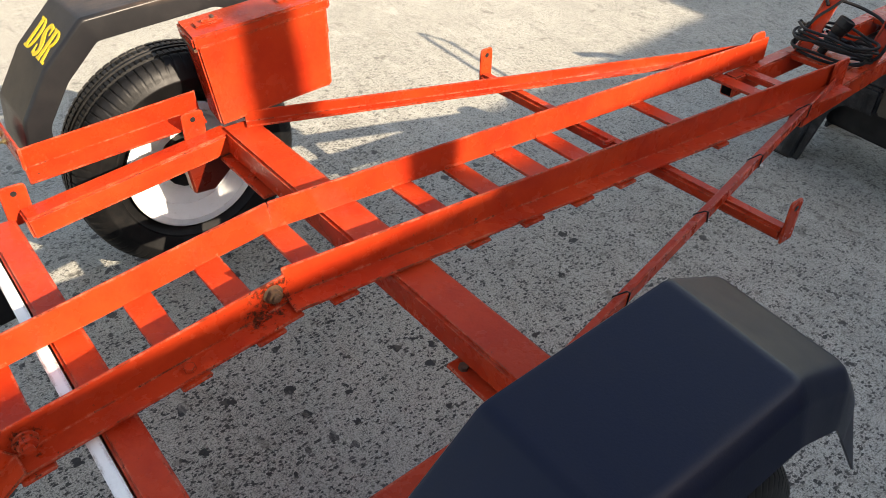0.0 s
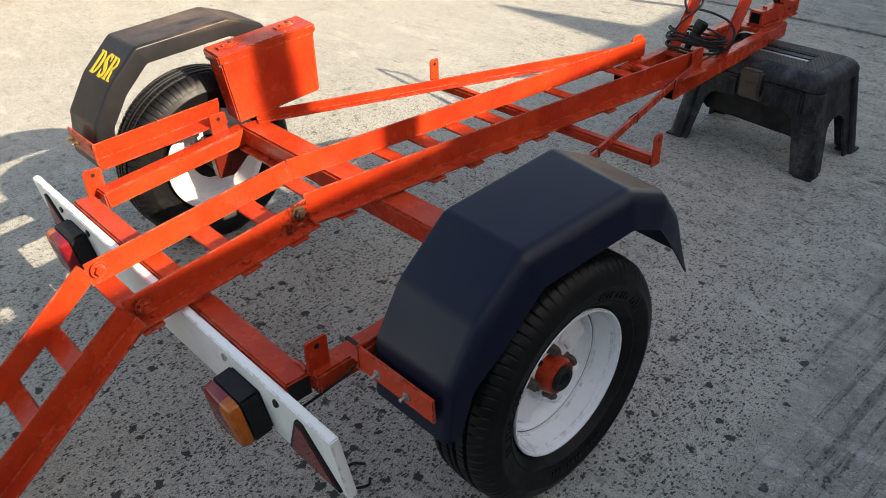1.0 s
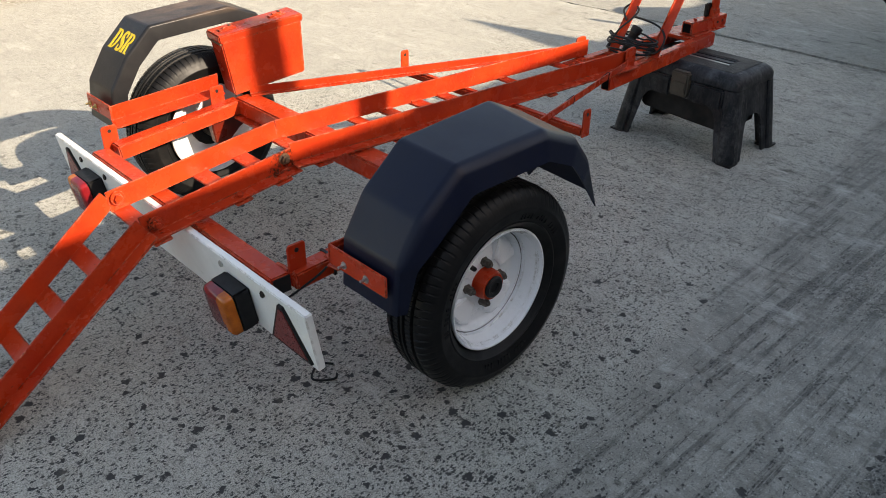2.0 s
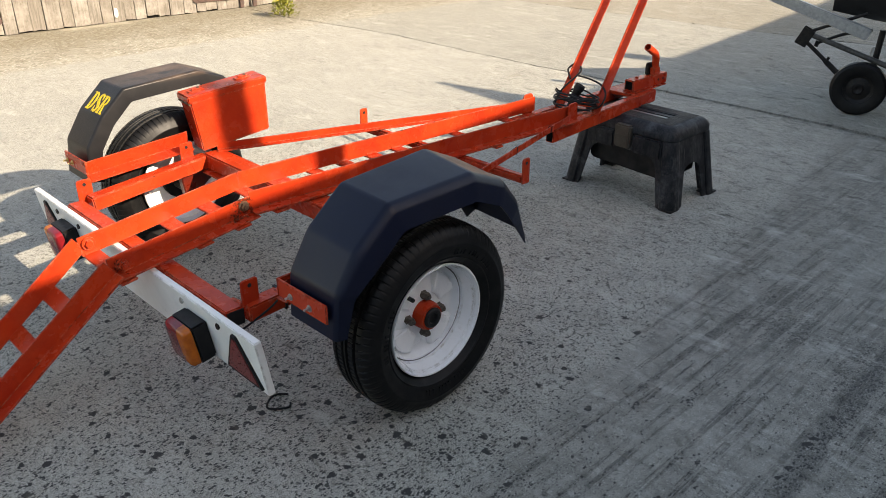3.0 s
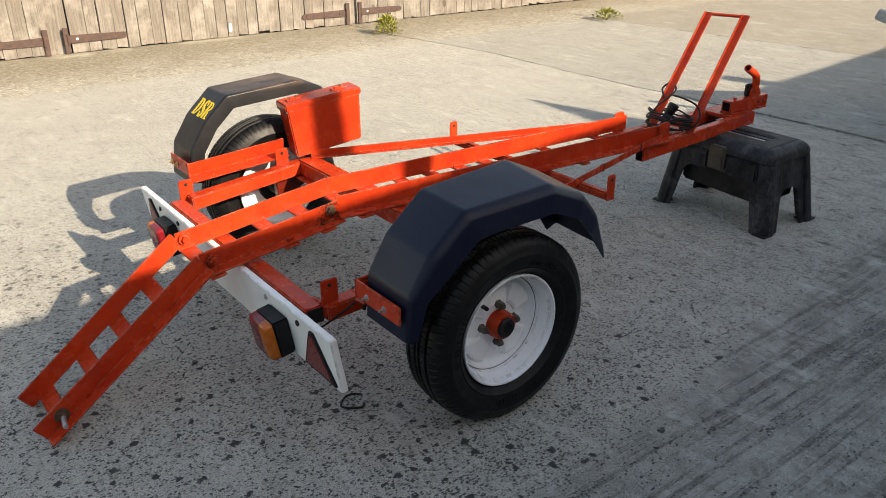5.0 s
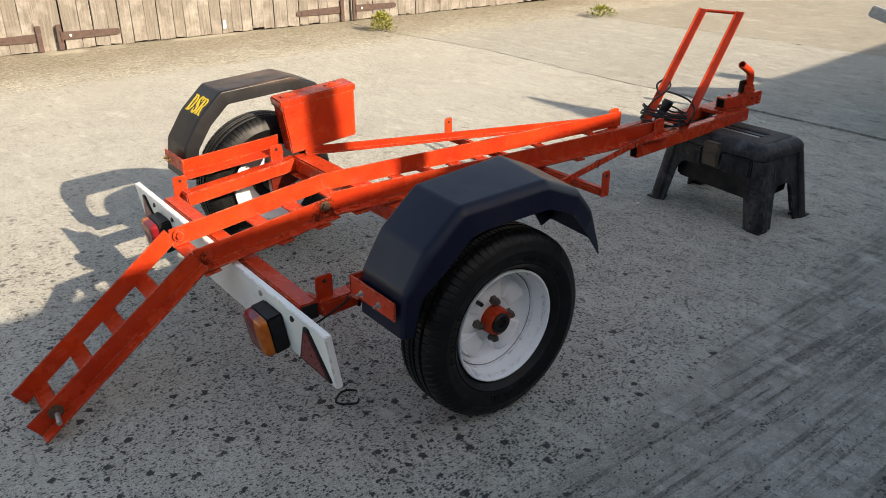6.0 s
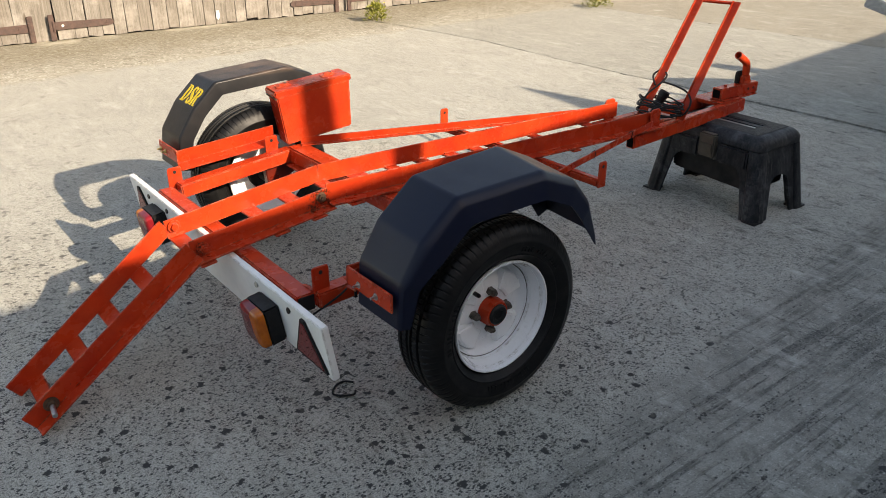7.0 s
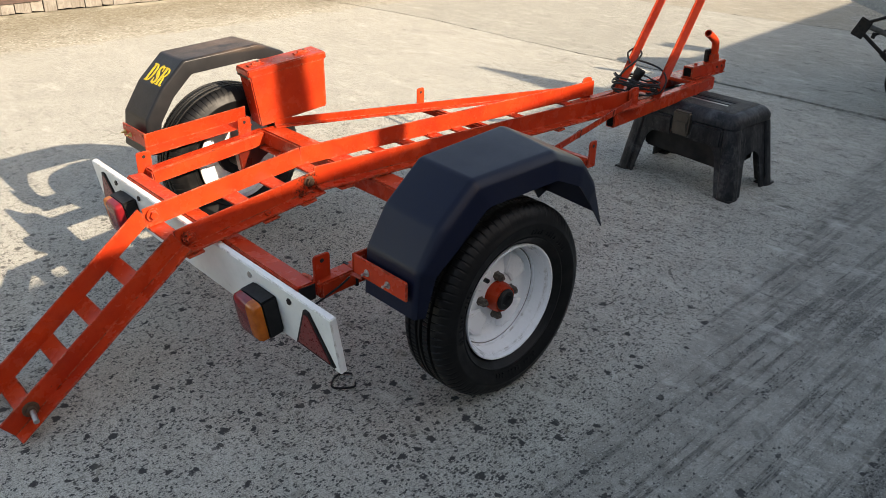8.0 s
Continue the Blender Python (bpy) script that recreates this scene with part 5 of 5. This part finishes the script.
bmesh.ops.transform(bm, matrix=m, verts=bm.verts)
part("rim", bm, DARK_STEEL, w_, smooth=True)
bm = bmesh.new()
rod(bm, at(0.0, 0.142), at(0.0, 0.142, 1.15), 0.014, 12)
part("axle", bm, DARK_STEEL, trolley)
bm = bmesh.new()
rod(bm, at(-0.090, 0.162, 0.03), at(-0.330, 0.358, 0.03), 0.0105, 12)
rod(bm, at(-0.120, 0.186, 0.03), at(-0.215, 0.264, 0.03), 0.0150, 12)
rod(bm, at(-0.205, 0.268, 0.03), at(-0.198, 0.284, 0.03), 0.0080, 8)
part("strut", bm, DARK_STEEL, trolley)
bm = bmesh.new()
TILT = Matrix.Translation(at(-0.336, 0.380, 0.03)) @ Matrix.Rotation(math.atan2(SIDE.y, SIDE.x), 4, "Z") @ Matrix.Rotation(radians(24), 4, "Y")
block(bm, -0.034, 0.030, -0.026, -0.020, -0.046, 0.048, 0.002, TILT)
block(bm, -0.034, 0.030, 0.020, 0.026, -0.046, 0.048, 0.002, TILT)
block(bm, -0.034, -0.026, -0.020, 0.020, -0.046, 0.030, 0.002, TILT)
part("clamp", bm, DARK_STEEL, trolley)
for pts, r, mat_ in ((((-0.320, 0.398), (0.30, 0.200)), 0.0140, OLD_TUBE), (((-0.310, 0.415), (-0.06, 0.525)), 0.0085, DARK_STEEL), (((-0.275, 0.350), (-0.215, 0.382), (-0.14, 0.415), (-0.02, 0.445)), 0.0080, DARK_STEEL)):
    part("frame_tube", tube([at(a_, z_, 0.03) for a_, z_ in pts], r, 10, 6), mat_, trolley, smooth=True)
bm = bmesh.new()
rod(bm, at(-0.275, 0.335, 0.03), at(-0.270, 0.365, 0.03), 0.011, 8)
part("knob", bm, DARK_STEEL, trolley)
bm = bmesh.new()
rod(bm, at(0.02, 0.142, 0.08), at(0.03, 0.440, 0.08), 0.016, 10)
part("strut", bm, DARK_STEEL, trolley)

boat = thing("dinghy", (0.9, 3.8, 0), "dinghy with black hull and grey gunwale on the trolley", "boat")
bm = bmesh.new()
secs = []
for i in range(13):
    u = i / 12
    a = -0.24 + 2.5 * u
    wide = 0.60 * (1 - (1 - min(u * 1.6, 1.0)) ** 2.2) + 0.05
    keel = 0.440 - 0.05 * math.sin(math.pi * min(u * 1.1, 1)) + 0.06 * (1 - u) ** 4
    ring = []
    for q in range(9):
        th = math.pi * q / 8
        ring.append(bm.verts.new(at(a, keel + 0.30 * (1 - math.sin(th)) ** 0.8, 0.22 - wide * math.cos(th))))
    secs.append(ring)
for a, b in zip(secs, secs[1:]):
    for q in range(8):
        bm.faces.new((a[q], a[q + 1], b[q + 1], b[q]))
bm.faces.new(secs[0])
bm.faces.new(secs[-1][::-1])
for a, b in zip(secs, secs[1:]):
    bm.faces.new((a[0], b[0], b[8], a[8]))
part("hull", bm, HULL, boat, smooth=True)
bm = bmesh.new()
block(bm, -0.42, 0.16, -0.02, 0.02, -0.029, 0.029, 0.006, Matrix.Translation(at(-0.18, 0.490, -0.10)) @ Matrix.Rotation(math.atan2(SIDE.y, SIDE.x), 4, "Z") @ Matrix.Rotation(radians(18), 4, "Y"))
part("gunwale", bm, GALV, boat)


# ---- weeds, stones and wire on the ground ----
def weed(place, high, wide, count, seed, label, flowers=0):
    r = random.Random(seed)
    bm = bmesh.new()
    for _ in range(count):
        a, rise = r.uniform(0, 2 * math.pi), r.uniform(0.0, 1.0)
        reach = wide * 0.5 * math.sqrt(max(0.05, 1 - rise * rise)) * r.uniform(0.35, 1.05)
        c = Vector(place) + Vector((math.cos(a) * reach, math.sin(a) * reach, 0.008 + high * rise * r.uniform(0.8, 1.05)))
        out = (c - Vector(place) + Vector((r.uniform(-0.04, 0.04), r.uniform(-0.04, 0.04), r.uniform(-0.02, 0.04)))).normalized()
        side = out.cross(Vector((r.uniform(-0.5, 0.5), r.uniform(-0.5, 0.5), 1.0))).normalized()
        ln, wd = r.uniform(0.020, 0.036), r.uniform(0.006, 0.010)
        v = [bm.verts.new(p) for p in (c, c + out * ln * 0.5 - side * wd, c + out * ln, c + out * ln * 0.5 + side * wd)]
        for q in v:
            q.co.z = max(q.co.z, 0.002)
        bm.faces.new((v[0], v[1], v[2]))
        bm.faces.new((v[0], v[2], v[3]))
    for _ in range(14):
        a, rise = r.uniform(0, 2 * math.pi), r.uniform(0.3, 0.9)
        rod(bm, Vector(place), Vector(place) + Vector((math.cos(a) * wide * 0.42 * (1.1 - rise), math.sin(a) * wide * 0.42 * (1.1 - rise), high * rise)), 0.0022, 5, 0.0012)
    w_ = thing("weed", place, label, "weed")
    part("leaves", bm, LEAF, w_)
    if flowers:
        bm = bmesh.new()
        for _ in range(flowers):
            a, rad = r.uniform(0, 6.28), r.uniform(0, 0.4) * wide
            c = Vector(place) + Vector((math.cos(a) * rad, math.sin(a) * rad, high * r.uniform(0.6, 1.05)))
            for k in range(5):
                b = 2 * math.pi * k / 5
                v = [bm.verts.new(c + Vector(q)) for q in ((0, 0, 0), (0.012 * math.cos(b), 0.012 * math.sin(b), 0.004), (0.012 * math.cos(b + 0.9), 0.012 * math.sin(b + 0.9), 0.004))]
                bm.faces.new(v)
        tagged(part("flowers", bm, FLOWER, w_), kind="stuff")


weed((-4.20, 2.93, 0), 0.15, 0.24, 420, 1, "leafy green weed with yellow flowers in a concrete joint", 16)
weed((-3.53, 5.10, 0), 0.09, 0.30, 320, 2, "low green weed growing in a concrete joint")


def stone(place, size, seed):
    r = random.Random(seed)
    bm = bmesh.new()
    bmesh.ops.create_icosphere(bm, subdivisions=2, radius=size)
    for v in bm.verts:
        v.co *= r.uniform(0.85, 1.12)
        v.co.z *= 0.55
    bmesh.ops.translate(bm, verts=bm.verts, vec=Vector(place) + Vector((0, 0, size * 0.45)))
    tagged(part("stone", bm, PEBBLE), "small pale stone lying on the concrete", "stone", "loose stones on the yard")


for k, (x, y, r_) in enumerate(((0.002, 1.397, 0.007), (-1.9, 0.75, 0.006))):
    stone((x, y, 0), r_, k)
wire = thing("wire", (0.44, -0.28, 0), "short curl of black wire lying on the concrete", "wire")
part("strand", tube([(0.430, -0.245, 0.004), (0.412, -0.263, 0.004), (0.415, -0.288, 0.005), (0.439, -0.314, 0.004), (0.461, -0.302, 0.004), (0.476, -0.274, 0.004), (0.466, -0.262, 0.006)], 0.0028, 8, 6), RUBBER, wire, smooth=True)

# ---- small parts of the trailer ----
part("cable", tube([(0.428, -0.388, 0.232), (0.445, -0.362, 0.252), (0.462, -0.335, 0.274), (0.482, -0.300, 0.304), (0.492, -0.286, 0.322)], 0.0026, 8, 6), RUBBER, trailer, "black lighting cable", smooth=True)


def tie(p, w, h, way):
    """A black cable tie round a bar."""
    d, sd, u = axes_for((0, 0, 0), way)
    bm = bmesh.new()
    for a0, a1, b0, b1 in ((-w, w, h, h + 0.002), (-w, w, -h - 0.002, -h), (-w - 0.002, -w, -h - 0.002, h + 0.002), (w, w + 0.002, -h - 0.002, h + 0.002)):
        prism(bm, [(a0, b0), (a1, b0), (a1, b1), (a0, b1)], Vector(p) - d * 0.0035, Vector(p) + d * 0.0035)
    part("cable_tie", bm, RUBBER, trailer, "thin black cable tie")


tie((0.440, -0.245, 0.2947), 0.0228, 0.0212, (0, 0.418, 0.02))
lo_, hi_ = Vector((0.435, 0.130, 0.350)), Vector((0.211, 1.190, 0.378))
d_, s_, u_ = axes_for(lo_, hi_)
for q, slant in ((0.16, 0.006), (0.415, -0.007), (0.62, 0.005), (0.85, 0.008)):
    p = lo_ + (hi_ - lo_) * q
    corners = ((0.0012, -0.0012), (-0.0232, -0.0012), (-0.0232, 0.005), (-0.004, 0.0232), (0.0012, 0.0232), (0.0012, -0.0012))
    part("cable_tie", tube([p + s_ * a + u_ * b + d_ * (slant * b / 0.0232) for a, b in corners], 0.0013, 6, 1), RUBBER, trailer, "thin black cable tie")
for pts in (((0.050, 1.392, 0.470), (0.020, 1.415, 0.500), (0.040, 1.440, 0.520), (0.075, 1.425, 0.505), (0.070, 1.400, 0.480), (0.040, 1.370, 0.440), (0.030, 1.340, 0.400)),
            ((0.060, 1.415, 0.482), (0.110, 1.440, 0.470), (0.165, 1.440, 0.455), (0.200, 1.420, 0.425), (0.195, 1.390, 0.385), (0.150, 1.370, 0.378))):
    part("cable", tube(pts, 0.0038, 8, 6), RUBBER, trailer, "black rubber lighting cable", smooth=True)
for x, y in ((0.112, 1.775), (0.118, 1.935)):
    bolt(trailer, (x, y, 0.4175), (0, 0, 1), 0.008, 0.007, RED)
for y in (1.90, 1.935):
    hole_mark(trailer, (0.1425, y, 0.395), (1, 0, 0), 0.005)
bm = bmesh.new()
block(bm, 0.117, 0.140, 1.862, 1.908, 0.416, 0.452, 0.004)
part("lever_seat", bm, RED, trailer)

# stencilled letters on the far mudguard
def arc_band(cx, cy, rx, ry, tx, ty, a0, a1, steps=14):
    """A curved stroke between two ellipses."""
    turn = [radians(a0 + (a1 - a0) * i / steps) for i in range(steps + 1)]
    return [(cx + rx * math.cos(q), cy + ry * math.sin(q)) for q in turn] + [(cx + (rx - tx) * math.cos(q), cy + (ry - ty) * math.sin(q)) for q in turn[::-1]]


def box_stroke(x0, x1, y0, y1):
    return [(x0, y0), (x1, y0), (x1, y1), (x0, y1)]


STEM = [box_stroke(0.08, 0.29, 0.07, 0.93), box_stroke(0.0, 0.33, 0.0, 0.07), box_stroke(0.0, 0.33, 0.93, 1.0)]
spine = smooth_path([(0.10, 0.30, 0), (0.17, 0.10, 0), (0.34, 0.04, 0), (0.50, 0.14, 0), (0.48, 0.34, 0), (0.30, 0.50, 0), (0.13, 0.66, 0), (0.13, 0.86, 0), (0.28, 0.96, 0), (0.44, 0.90, 0), (0.52, 0.70, 0)], 4)
left_edge, right_edge = [], []
for i, p in enumerate(spine):
    d_ = (spine[min(i + 1, len(spine) - 1)] - spine[max(i - 1, 0)]).normalized()
    half = 0.035 + 0.085 * math.sin(math.pi * i / (len(spine) - 1)) ** 1.5
    left_edge.append((p.x - d_.y * half, p.y + d_.x * half))
    right_edge.append((p.x + d_.y * half, p.y - d_.x * half))
glyphs = (
    (0.00, STEM + [arc_band(0.36, 0.5, 0.36, 0.5, 0.20, 0.09, -88, 88)]),
    (0.83, [left_edge + right_edge[::-1], box_stroke(0.08, 0.13, 0.0, 0.30), box_stroke(0.49, 0.54, 0.70, 1.0)]),
    (1.48, STEM + [arc_band(0.36, 0.73, 0.32, 0.27, 0.17, 0.08, -88, 88), [(0.37, 0.46), (0.53, 0.46), (0.66, 0.07), (0.78, 0.07), (0.78, 0.0), (0.50, 0.0)]]),
)
up_ = Vector((0, 0.085, 0.078)).normalized()
fx = Vector((1, 0, 0))
out_ = fx.cross(up_)
bm = bmesh.new()
for shift, strokes in glyphs:
    for outline_ in strokes:
        flat = [Vector((-0.634, -0.199, 0.5175)) + fx * ((x + shift - 1.13) * 0.0505) + up_ * (y * 0.066) for x, y in outline_]
        if len(flat) > 8:
            k = len(flat) // 2
            quads = [(flat[i], flat[i + 1], flat[2 * k - 2 - i], flat[2 * k - 1 - i]) for i in range(k - 1)]
        else:
            quads = [flat]
        for q in quads:
            lo_v = [bm.verts.new(p + out_ * 0.0002) for p in q]
            hi_v = [bm.verts.new(p + out_ * 0.0012) for p in q]
            bm.faces.new(hi_v)
            for i in range(len(q)):
                bm.faces.new((lo_v[i], lo_v[(i + 1) % len(q)], hi_v[(i + 1) % len(q)], hi_v[i]))
part("letters", bm, YELLOW, guard_left, "yellow stencilled letters")
